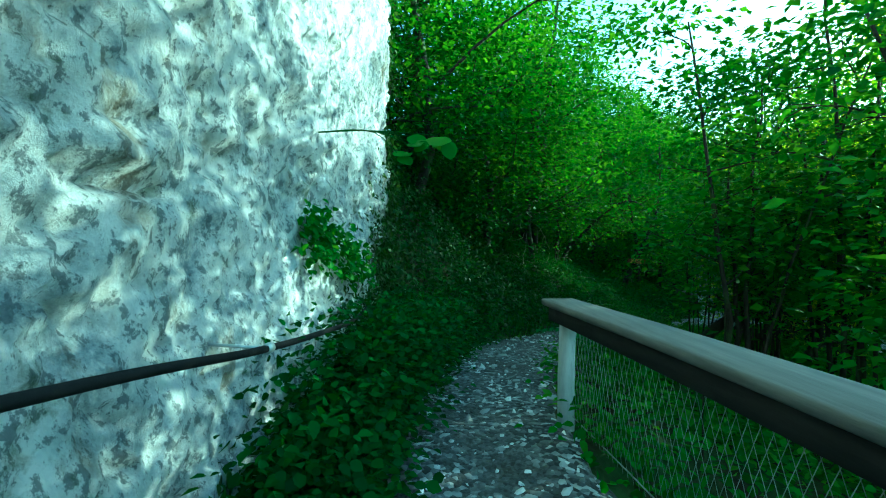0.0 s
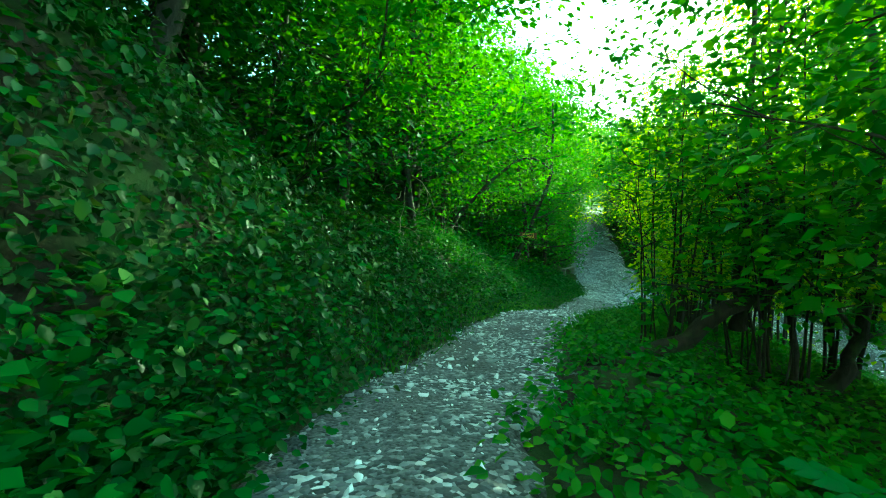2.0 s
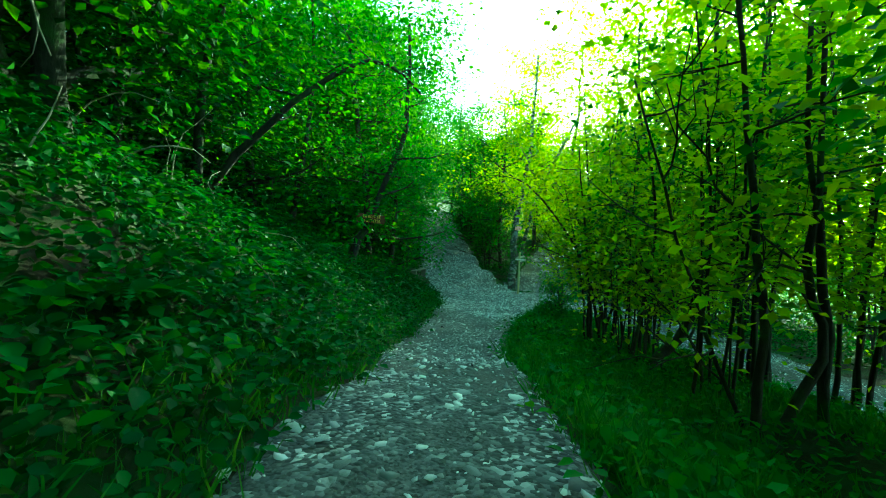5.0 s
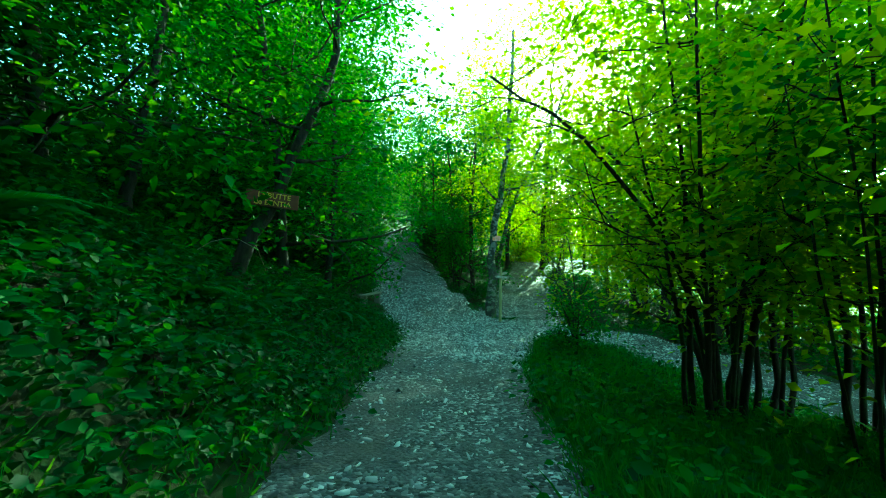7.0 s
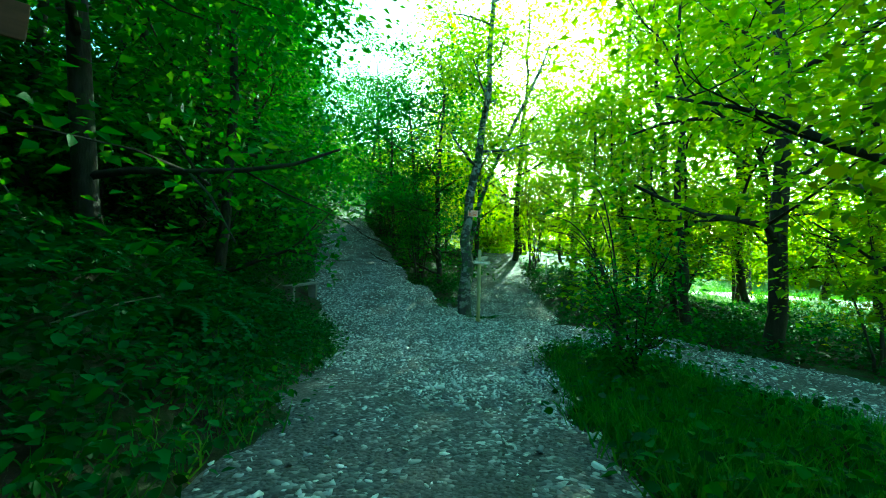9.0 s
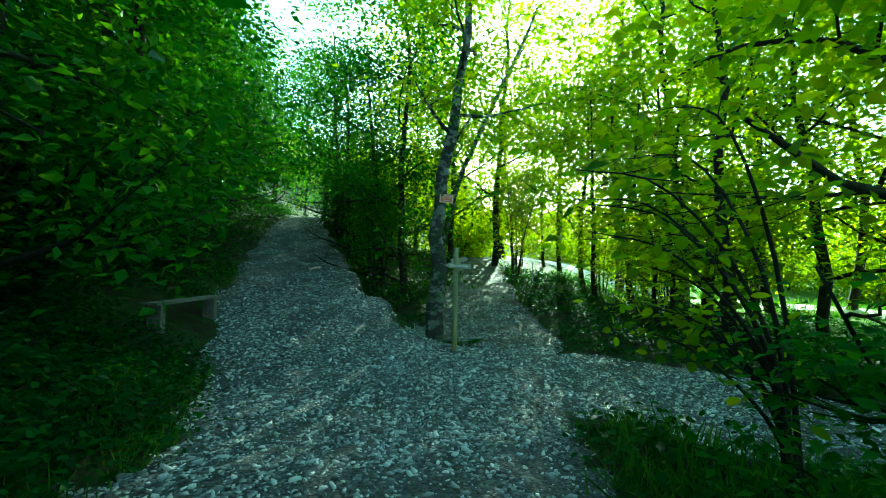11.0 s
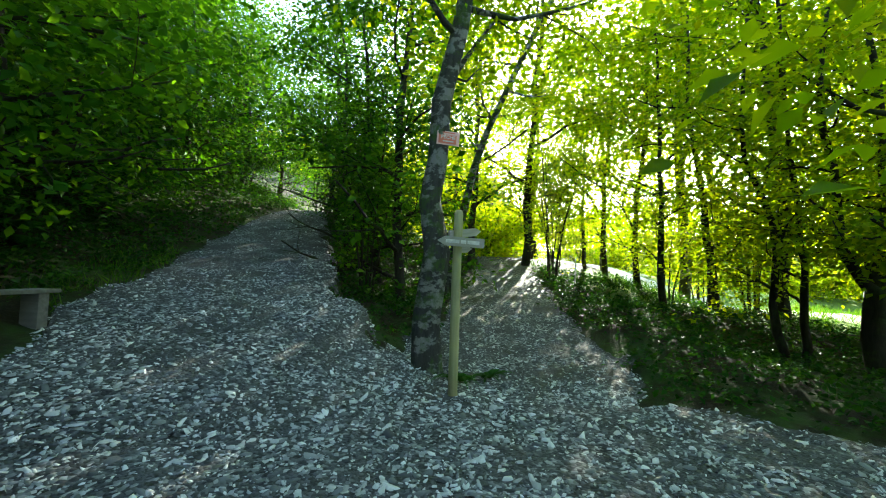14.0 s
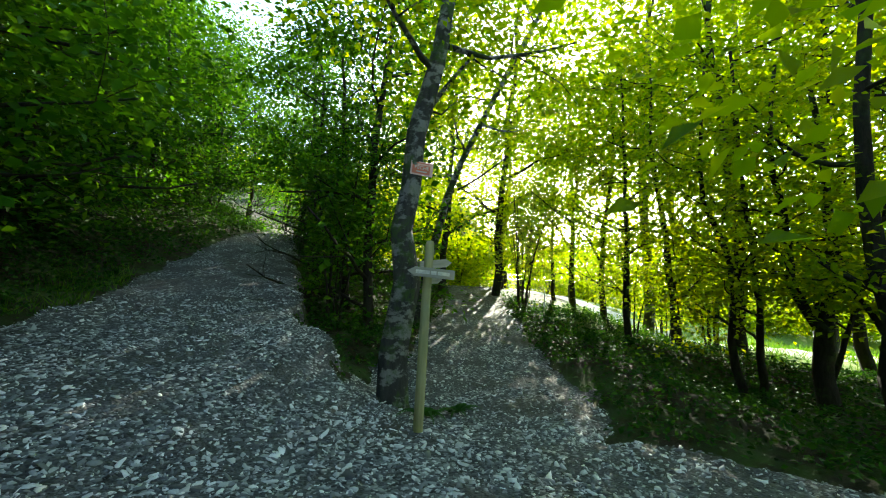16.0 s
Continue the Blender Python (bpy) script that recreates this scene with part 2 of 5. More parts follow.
def vnoise(x, y, seed=0, octaves=4):
    """Fractal value noise, about -1 to 1."""
    x, y = np.asarray(x, float), np.asarray(y, float)
    out, amp, tot = 0.0, 1.0, 0.0
    for o in range(octaves):
        xi, yi = np.floor(x), np.floor(y)
        fx, fy = x - xi, y - yi
        fx, fy = fx * fx * (3 - 2 * fx), fy * fy * (3 - 2 * fy)
        a, b = lattice(xi, yi, seed + o), lattice(xi + 1, yi, seed + o)
        c, d = lattice(xi, yi + 1, seed + o), lattice(xi + 1, yi + 1, seed + o)
        out = out + amp * ((a * (1 - fx) + b * fx) * (1 - fy) + (c * (1 - fx) + d * fx) * fy - 0.5) * 2
        tot += amp
        amp, x, y = amp * 0.5, x * 2.03 + 17, y * 2.03 + 31
    return out / tot * 1.4


def mesh_of(name, verts, faces, mat, smooth=False):
    """A mesh from arrays: faces all of one size (n, k), or a list of such arrays."""
    groups = faces if isinstance(faces, list) else [faces]
    groups = [np.asarray(g, np.int32) for g in groups if len(g)]
    me = bpy.data.meshes.new(name)
    verts = np.asarray(verts, np.float32)
    me.vertices.add(len(verts))
    me.vertices.foreach_set("co", verts.ravel())
    loops = np.concatenate([g.ravel() for g in groups])
    sizes = np.concatenate([np.full(len(g), g.shape[1], np.int32) for g in groups])
    starts = np.concatenate([[0], np.cumsum(sizes)[:-1]]).astype(np.int32)
    me.loops.add(len(loops))
    me.loops.foreach_set("vertex_index", loops)
    me.polygons.add(len(sizes))
    me.polygons.foreach_set("loop_start", starts)
    me.polygons.foreach_set("loop_total", sizes)
    if smooth:
        me.polygons.foreach_set("use_smooth", np.ones(len(sizes), bool))
    me.materials.append(mat)
    me.update(calc_edges=True)
    return me


def part(name, me, parent=None, label="", at=(0, 0, 0)):
    ob = new(name, me)
    ob.location = at
    if parent is not None:
        ob.parent = parent
    if label:
        ob["label"] = label
    return ob


def thing(name, x, y, z, label, category, group="", kind=""):
    e = new(name)
    e.empty_display_size = 0.2
    e.location = (x, y, z)
    return tagged(e, label, category, group, kind)


def bm_part(name, bm, mat, parent, label="", bevel=0.0):
    if bevel:
        bmesh.ops.bevel(bm, geom=bm.edges[:], offset=bevel, segments=2, affect="EDGES", profile=0.6)
    me = bpy.data.meshes.new(name)
    bm.to_mesh(me)
    bm.free()
    me.materials.append(mat)
    return part(name, me, parent, label)


def box(bm, size, m=None):
    g = bmesh.ops.create_cube(bm, size=1.0)
    bmesh.ops.transform(bm, matrix=(m or Matrix()) @ Matrix.Diagonal((*size, 1)), verts=g["verts"])


def tube_arrays(pts, radii, sides=8, rough=0.0, seed=0):
    pts, radii = np.asarray(pts, float), np.asarray(radii, float)
    n = len(pts)
    tang = np.gradient(pts, axis=0)
    tang /= np.linalg.norm(tang, axis=1)[:, None] + 1e-9
    ref = np.array([0.0, 0, 1]) if abs(tang[:, 2]).mean() < 0.8 else np.array([1.0, 0, 0])
    u = np.cross(tang, ref)
    u /= np.linalg.norm(u, axis=1)[:, None] + 1e-9
    w = np.cross(tang, u)
    a = np.linspace(0, 2 * np.pi, sides, endpoint=False)
    wob = 1 + rough * vnoise(np.repeat(np.arange(n) * 0.9, sides) + seed, np.tile(np.arange(sides) * 1.3, n), seed, 2).reshape(n, sides)
    v = pts[:, None] + (np.cos(a)[None, :, None] * u[:, None] + np.sin(a)[None, :, None] * w[:, None]) * (radii[:, None] * wob)[:, :, None]
    i, j = np.meshgrid(np.arange(n - 1), np.arange(sides), indexing="ij")
    k = (j + 1) % sides
    f = np.stack([i * sides + j, i * sides + k, (i + 1) * sides + k, (i + 1) * sides + j], -1).reshape(-1, 4)
    verts = np.vstack([v.reshape(-1, 3), pts[:1], pts[-1:]])
    c0, c1, s = n * sides, n * sides + 1, np.arange(sides)
    caps = np.vstack([np.stack([np.full(sides, c0), (s + 1) % sides, s], -1), np.stack([np.full(sides, c1), (n - 1) * sides + s, (n - 1) * sides + (s + 1) % sides], -1)])
    return verts, f, caps


def tubes_mesh(name, tubes, mat):
    vs, qs, ts, o = [], [], [], 0
    for v, q, t in tubes:
        vs.append(v), qs.append(q + o), ts.append(t + o)
        o += len(v)
    return mesh_of(name, np.vstack(vs), [np.vstack(qs), np.vstack(ts)], mat, True)


def curve_points(ctrl, n):
    """Points along a smooth line through a few control points."""
    c = np.asarray(ctrl, float)
    if len(c) == 2:
        return c[0] + (c[1] - c[0]) * np.linspace(0, 1, n)[:, None]
    p = np.vstack([2 * c[0] - c[1], c, 2 * c[-1] - c[-2]])
    out = []
    for s in np.linspace(0, len(c) - 1 - 1e-6, n):
        i = int(s)
        t = s - i
        a, b, d, e = p[i], p[i + 1], p[i + 2], p[i + 3]
        out.append(0.5 * (2 * b + (d - a) * t + (2 * a - 5 * b + 4 * d - e) * t * t + (3 * b - a - 3 * d + e) * t ** 3))
    return np.array(out)


LEAF_2 = (np.array([(0, 0, 0), (0.33, 0.45, 0.1), (0, 1, -0.06), (-0.33, 0.45, 0.1)]), np.array([(0, 1, 2), (0, 2, 3)]))
LEAF_4 = (np.array([(0, 0, 0), (0.3, 0.22, 0.07), (0.36, 0.58, 0.09), (0, 1, -0.1), (-0.36, 0.58, 0.09), (-0.3, 0.22, 0.07)]), np.array([(0, 1, 2, 3), (0, 3, 4, 5)]))
BLADE = (np.array([(-0.03, 0, 0), (0.03, 0, 0), (0.02, 0.55, 0.02), (0, 1, 0.18), (-0.02, 0.55, 0.02)]), np.array([(0, 1, 2), (0, 2, 4), (4, 2, 3)]))


def leaves_mesh(name, pos, along, up, size, mat, template=LEAF_2):
    """Many small leaves: each at pos, its tip along one way, its upper side towards another."""
    tv, tf = template
    n = len(pos)
    along = along / (np.linalg.norm(along, axis=1)[:, None] + 1e-9)
    side = np.cross(along, up)
    side /= np.linalg.norm(side, axis=1)[:, None] + 1e-9
    nor = np.cross(side, along)
    v = pos[:, None] + (tv[None, :, 0, None] * side[:, None] + tv[None, :, 1, None] * along[:, None] + tv[None, :, 2, None] * nor[:, None]) * np.asarray(size)[:, None, None]
    f = (tf[None] + (np.arange(n) * len(tv))[:, None, None]).reshape(-1, tf.shape[1])
    return mesh_of(name, v.reshape(-1, 3), f, mat)


def unit(r, n, flat=1.0):
    v = r.normal(size=(n, 3))
    v[:, 2] *= flat
    return v / (np.linalg.norm(v, axis=1)[:, None] + 1e-9)


# ---- the lie of the land ----
TRAIL = np.array([(-0.5, -30, 1.2), (-0.3, -8, 0.35), (0, 0, 0.02), (0.3, 3.2, 0), (0.56, 5.25, -0.12), (1.25, 7.36, -0.42), (2.49, 9.47, -0.75), (3.98, 11.69, -0.93), (5.79, 13.8, -1.25), (7.92, 16.37, -1.85), (9.95, 18.45, -2.3), (12.6, 21.2, -2.62), (15.0, 23.2, -2.92), (17.3, 26.0, -3.0), (18.9, 30.2, -2.15), (21.4, 34.8, -1.1), (24.3, 39.2, 0.2), (27.1, 43.5, 1.4), (29.6, 46.6, 2.1), (32.5, 50.5, 2.7), (40, 55, 3.2), (60, 66, 5)])
TRAIL_W = np.array([1.2, 0.9, 0.75, 0.62, 0.7, 0.76, 0.8, 0.86, 0.9, 1.02, 1.18, 1.5, 1.9, 2.3, 2.0, 1.75, 1.5, 1.3, 1.1, 1.1, 1.1, 1.1])
MIDDLE = np.array([(18.5, 25.0, -3.05), (22.6, 27.2, -3.03), (26.2, 29.8, -2.4), (30.4, 32.7, -1.65), (34.5, 35.8, -0.7), (40, 40, -0.35), (60, 54, 0)])
MIDDLE_W = np.array([1.8, 1.9, 1.55, 1.35, 1.2, 1.2, 1.2])
TRACK = np.array([(18.6, 25.2, -3.05), (20.2, 23.4, -3.12), (19.9, 20.8, -3.15), (18.8, 17.5, -3.25), (17.4, 14.0, -3.35), (16.0, 10.0, -3.5), (14.0, 4.0, -3.8), (11.0, -4.0, -4.2), (4, -20, -5), (-4, -40, -6)])
TRACK_W = np.array([2.0, 2.1, 1.75, 1.6, 1.6, 1.6, 1.6, 1.6, 1.6, 1.6])
SPOTS = np.array([(26, 26.3, -2.55), (28, 27.2, -2.35), (30, 27.2, -2.35), (31.5, 30.3, -1.75), (30.6, 25.6, -2.6), (27, 23.6, -3.05), (26.9, 22.3, -3.1), (24.8, 21.8, -3.1), (35, 24, -3.3), (40, 28, -3.2), (46, 20, -3.5), (30, 18, -3.5), (25, 14, -3.6), (60, 30, -3), (70, 0, -3.5), (30, -10, -4.5), (22, -22, -5),
                  (12.5, 19.0, -2.45), (15.2, 20.4, -2.65), (16.4, 21.4, -2.8), (14.0, 18.2, -2.8), (6.2, 9.0, -1.45), (7.5, 12, -1.55), (8.8, 13.6, -1.75), (10.3, 14.5, -2.15), (3.6, 8.1, -0.6), (5, 7.7, -0.95), (8, 5, -2.3), (12, 9, -3.2), (2.0, 2.0, -0.75), (3.2, 4.5, -0.8), (4, 1, -1.7), (6, -3, -2.8), (3, -8, -1.5),
                  (22.5, 31, -2.3), (25, 35, -1.2), (28, 39, -0.2), (31, 43, 0.9), (22, 28.6, -2.85), (36, 46, 1.0), (45, 45, 0.2), (50, 55, 2)])


def resample(line, width, step=0.5):
    seg = np.linalg.norm(np.diff(line[:, :2], axis=0), axis=1)
    s = np.concatenate([[0], np.cumsum(seg)])
    pts = curve_points(np.c_[line, width], int(s[-1] / step))
    return pts


LINES = [resample(TRAIL, TRAIL_W), resample(MIDDLE, MIDDLE_W), resample(TRACK, TRACK_W)]


def nearest(line, x, y):
    """Distance to a line, its height and half width there, the side (left is positive) and the index."""
    px, py = line[:, 0], line[:, 1]
    i = np.empty(len(x), int)
    for a in range(0, len(x), 20000):
        i[a:a + 20000] = ((x[a:a + 20000, None] - px) ** 2 + (y[a:a + 20000, None] - py) ** 2).argmin(1)
    tang = np.gradient(line[:, :2], axis=0)
    tang /= np.linalg.norm(tang, axis=1)[:, None]
    dx, dy = x - px[i], y - py[i]
    along = dx * tang[i, 0] + dy * tang[i, 1]
    lat = tang[i, 0] * dy - tang[i, 1] * dx
    far = np.abs(along) > 0.6
    dist = np.where(far, np.hypot(dx, dy), np.abs(lat))
    slope = np.gradient(line[:, 2]) / (np.linalg.norm(np.gradient(line[:, :2], axis=0), axis=1) + 1e-9)
    z = line[i, 2] + slope[i] * np.clip(along, -0.5, 0.5)
    return dist, z, line[i, 3], np.sign(lat), i


def smoothstep(a, b, v):
    t = np.clip((v - a) / (b - a), 0, 1)
    return t * t * (3 - 2 * t)


CTRL = np.vstack([LINES[0][::3, :3], LINES[1][::3, :3], LINES[2][::3, :3], SPOTS])


def land(x, y):
    """Height of the ground and how much of it is path."""
    x, y = np.atleast_1d(np.asarray(x, float)), np.atleast_1d(np.asarray(y, float))
    z = np.empty(len(x))
    for a in range(0, len(x), 20000):
        d2 = (x[a:a + 20000, None] - CTRL[:, 0]) ** 2 + (y[a:a + 20000, None] - CTRL[:, 1]) ** 2 + 0.15
        w = d2 ** -1.8
        z[a:a + 20000] = (w * CTRL[:, 2]).sum(1) / w.sum(1)
    z += 0.12 * vnoise(x * 0.7, y * 0.7, 3, 4) + 1.5 * smoothstep(60, 200, np.hypot(x - 15, y - 15)) * vnoise(x * 0.02, y * 0.02, 5)
    z += 6 * smoothstep(62, 112, np.hypot(x - 16, y - 23)) * smoothstep(38, 58, x)
    dt, zt, wt, side, _ = nearest(LINES[0], x, y)
    e = np.maximum(dt - wt - 0.1 - np.interp(y, [5.2, 6.6, 8], [0.85, 0.35, 0]), 0)
    steep = np.interp(y, [3, 6.5, 10, 13, 24, 30, 40], [2.4, 2.0, 1.05, 0.78, 0.66, 0.45, 0.5])
    hill = steep * np.minimum(e, 2.2) + 0.75 * steep.clip(0, 0.85) * np.clip(e - 2.2, 0, 12) + 0.35 * np.clip(e - 14.2, 0, 60)
    hill = hill * (1 + 0.18 * vnoise(x * 0.45, y * 0.45, 9, 3))
    left = (side > 0) & (y > -20)
    z = np.where(left, zt + hill + 0.1 * vnoise(x * 0.9, y * 0.9, 4) * smoothstep(0.1, 0.8, e), z)
    mask = np.zeros(len(x))
    wob = 0.28 * vnoise(x * 1.1, y * 1.1, 21, 3)
    wsum, zsum = np.zeros(len(x)), np.zeros(len(x))
    for k, line in enumerate(LINES):
        d, zl, wl, _, _ = nearest(line, x, y)
        mk = 1 - smoothstep(-0.22, 0.22, d - wl - wob * np.clip(wl * 0.6, 0.4, 1))
        mask = np.maximum(mask, mk)
        near = (1 - smoothstep(0.0, 0.9, d - wl)) + 1e-6
        near = near / (d + 0.4)
        wsum, zsum = wsum + near, zsum + near * zl
    flat = smoothstep(0.0, 0.7, np.maximum(mask, 0))
    onpath = zsum / wsum + 0.025 * vnoise(x * 1.3, y * 1.3, 11, 3)
    z = z * (1 - flat) + onpath * flat
    return z, mask


def ground_z(x, y):
    return float(land([x], [y])[0][0])


def spaced(lo, hi, step, far):
    core = np.arange(lo, hi + step, step)
    out, d, s = [], step, 0.0
    while s < far:
        d *= 1.28
        s += d
        out.append(s)
    out = np.array(out)
    return np.concatenate([lo - out[::-1], core, core[-1] + out])


def grid_mesh(name, xs, ys, mat, keep=None, lift=None):
    gx, gy = np.meshgrid(xs, ys, indexing="ij")
    z, mask = land(gx.ravel(), gy.ravel())
    if lift:
        z = lift(z, mask, gx.ravel(), gy.ravel())
    nx, ny = len(xs), len(ys)
    i, j = np.meshgrid(np.arange(nx - 1), np.arange(ny - 1), indexing="ij")
    f = np.stack([i * ny + j, (i + 1) * ny + j, (i + 1) * ny + j + 1, i * ny + j + 1], -1).reshape(-1, 4)
    v = np.c_[gx.ravel(), gy.ravel(), z]
    if keep is not None:
        f = f[(mask[f] > keep).any(1)]
        used = np.unique(f)
        remap = np.full(len(v), -1)
        remap[used] = np.arange(len(used))
        v, f = v[used], remap[f]
    return mesh_of(name, v, f, mat, True)


ground = part("ground", grid_mesh("ground", spaced(-9, 38, 0.25, 700), spaced(-6, 50, 0.25, 700), M_SOIL))
tagged(ground, "dark forest floor of soil, litter and moss on a slope", "ground", kind="structure")
path = part("path", grid_mesh("path", np.arange(-3, 42, 0.125), np.arange(-7, 52, 0.125), M_GRAVEL, 0.25,
                              lambda z, m, x, y: z + 0.05 * (smoothstep(0.3, 0.75, m) - 0.45) + 0.012 * vnoise(x * 4, y * 4, 31, 2)))
tagged(path, "grey gravel footpath forking in the woods", "path", kind="structure")


def far_track():
    """Pale dry track through the sunlit meadow."""
    line = curve_points([(52, 48, 0), (45.5, 37, 0), (42.5, 28, 0), (38.5, 19.5, 0), (33.5, 11, 0), (29, 2, 0), (26, -10, 0)], 90)
    tang = np.gradient(line[:, :2], axis=0)
    tang /= np.linalg.norm(tang, axis=1)[:, None]
    v = []
    for k in np.linspace(-1, 1, 7):
        x, y = line[:, 0] + tang[:, 1] * k * 1.6, line[:, 1] - tang[:, 0] * k * 1.6
        v.append(np.c_[x, y, land(x, y)[0] + 0.06 - 0.1 * abs(k) ** 4])
    v = np.stack(v, 1)
    i, j = np.meshgrid(np.arange(89), np.arange(6), indexing="ij")
    f = np.stack([i * 7 + j, i * 7 + j + 1, (i + 1) * 7 + j + 1, (i + 1) * 7 + j], -1).reshape(-1, 4)
    ob = part("road", mesh_of("road", v.reshape(-1, 3), f, simple("pale_dry_gravel", (0.55, 0.53, 0.47), 0.9, 0.2, 0, 16, 0.25), True))
    tagged(ob, "pale sunlit gravel track across the meadow", "track", kind="structure")


far_track()


# ---- the limestone cliff ----
def build_cliff():
    plan = curve_points([(-1.15, -9, 0), (-1.1, -4, 0), (-1.12, 0, 0), (-1.2, 2.5, 0), (-1.08, 4.6, 0), (-1.0, 5.7, 0), (-1.25, 6.35, 0), (-2.0, 6.8, 0), (-4.5, 7.3, 0), (-9, 8, 0)], 380)[:, :2]
    tang = np.gradient(plan, axis=0)
    tang /= np.linalg.norm(tang, axis=1)[:, None]
    out = np.c_[tang[:, 1], -tang[:, 0]]
    s = np.concatenate([[0], np.cumsum(np.linalg.norm(np.diff(plan, axis=0), axis=1))])
    zs = np.concatenate([np.arange(-0.6, 5, 0.05), np.arange(5, 14, 0.35)])
    S, Z = np.meshgrid(s, zs, indexing="ij")
    big, mid, fine = vnoise(S * 0.55, Z * 0.45, 41, 3), vnoise(S * 1.9, Z * 1.7, 47, 4), vnoise(S * 7, Z * 7, 53, 3)
    ledge = np.abs(vnoise(S * 0.5 + 0.3 * Z, Z * 2.1 - 0.35 * S, 59, 3))
    ridge = np.abs(vnoise(S * 3.1 + Z, Z * 3.4, 61, 3))
    push = 0.1 * big + 0.04 * mid + 0.05 * fine - 0.05 * np.clip(0.12 - ridge, 0, 1) / 0.12 - 0.04 * np.clip(0.1 - ledge, 0, 1) / 0.1
    y = plan[:, 1][:, None] + 0 * Z
    push -= 0.12 * np.exp(-((y - 1.55) / 0.22) ** 2 - ((Z - 1.62 + 0.08 * (y - 1.5)) / 0.045) ** 2)
    push -= 0.16 * np.exp(-((y - 3.1) / 0.12) ** 2 - ((Z - 2.35) / 0.2) ** 2)
    push += 0.12 * np.clip(1.2 - Z, 0, 1.5) * smoothstep(4.4, 3.0, y) - 0.1 * np.clip(0.9 - Z, 0, 1) * smoothstep(3.6, 4.6, y)
    push -= np.clip(Z - 5, 0, 9) * 0.12
    v = np.stack([plan[:, 0][:, None] + out[:, 0][:, None] * push, plan[:, 1][:, None] + out[:, 1][:, None] * push, Z], -1)
    n, k = S.shape
    i, j = np.meshgrid(np.arange(n - 1), np.arange(k - 1), indexing="ij")
    f = np.stack([i * k + j, (i + 1) * k + j, (i + 1) * k + j + 1, i * k + j + 1], -1).reshape(-1, 4)
    back = np.c_[np.full(n, -9.0), plan[:, 1], np.full(n, 13.65)]
    verts = np.vstack([v.reshape(-1, 3), back])
    a = np.arange(n - 1)
    f = np.vstack([f, np.stack([a * k + k - 1, (a + 1) * k + k - 1, n * k + a + 1, n * k + a], -1)])
    ob = part("cliff", mesh_of("cliff", verts, f, M_ROCK, True))
    tagged(ob, "pale weathered limestone cliff beside the footpath", "cliff", kind="structure")
    return v.reshape(-1, 3)


CLIFF = build_cliff()


# ---- trees ----
def branch(r, start, way, length, radius, bend=0.25, lift=0.1, n=6):
    pts, d = [np.array(start, float)], np.array(way, float) / np.linalg.norm(way)
    for _ in range(n - 1):
        d = d + r.normal(size=3) * bend * 0.5 + np.array([0, 0, lift])
        d /= np.linalg.norm(d)
        pts.append(pts[-1] + d * length / (n - 1))
    return np.array(pts), np.linspace(radius, radius * 0.3, n)


def sprays(r, tips, per, spread, leaf, flat=0.3):
    """Leaves in flat, drooping sprays about the ends of twigs."""
    t = np.repeat(np.asarray(tips), per, axis=0)
    n = len(t)
    tilt = np.repeat(r.normal(size=(len(tips), 2)) * 0.25, per, axis=0)
    off = r.normal(size=(n, 3)) * spread
    off[:, 2] = off[:, 2] * flat + off[:, 0] * tilt[:, 0] + off[:, 1] * tilt[:, 1]
    along = off * np.array([1, 1, 0.4]) / spread + unit(r, n) * 0.7 + np.array([0, 0, -0.25])
    up = np.array([0, 0, 1]) + r.normal(size=(n, 3)) * 0.42
    return t + off, along, up, leaf * (0.65 + 0.7 * r.random(n))


def limbs_on(r, pts, radii, count, start, length, rise, depth=2):
    """Limbs along a stem and their twigs: tubes by limb, and the tips."""
    limbs, tips = [], []
    n = len(pts)
    for k in range(count):
        f = start + (1 - start) * (k + 0.3 + 0.4 * r.random()) / count
        i = min(int(f * (n - 1)), n - 2)
        p = pts[i] + (pts[i + 1] - pts[i]) * (f * (n - 1) - i)
        a = k * 2.4 + r.random() * 1.2
        ln = length * (1.15 - 0.6 * f) * (0.7 + 0.6 * r.random())
        q, rad = branch(r, p, (math.cos(a), math.sin(a), rise), ln, max(0.012, radii[i] * 0.45), 0.35, 0.03)
        group = [tube_arrays(q, rad, 5)]
        tips += [q[-1], q[-2], q[3]]
        for _ in range(depth + 1):
            j = r.integers(1, 5)
            w = (q[j] - q[j - 1]) / np.linalg.norm(q[j] - q[j - 1]) + r.normal(size=3) * 0.7 * np.array([1, 1, 0.5])
            q2, rad2 = branch(r, q[j], w, ln * 0.55, max(0.007, rad[j] * 0.55), 0.4, 0.02, 4)
            group.append(tube_arrays(q2, rad2, 3))
            tips += [q2[-1], q2[2], q2[-1] + r.normal(size=3) * 0.3]
        limbs.append(group)
    return limbs, tips


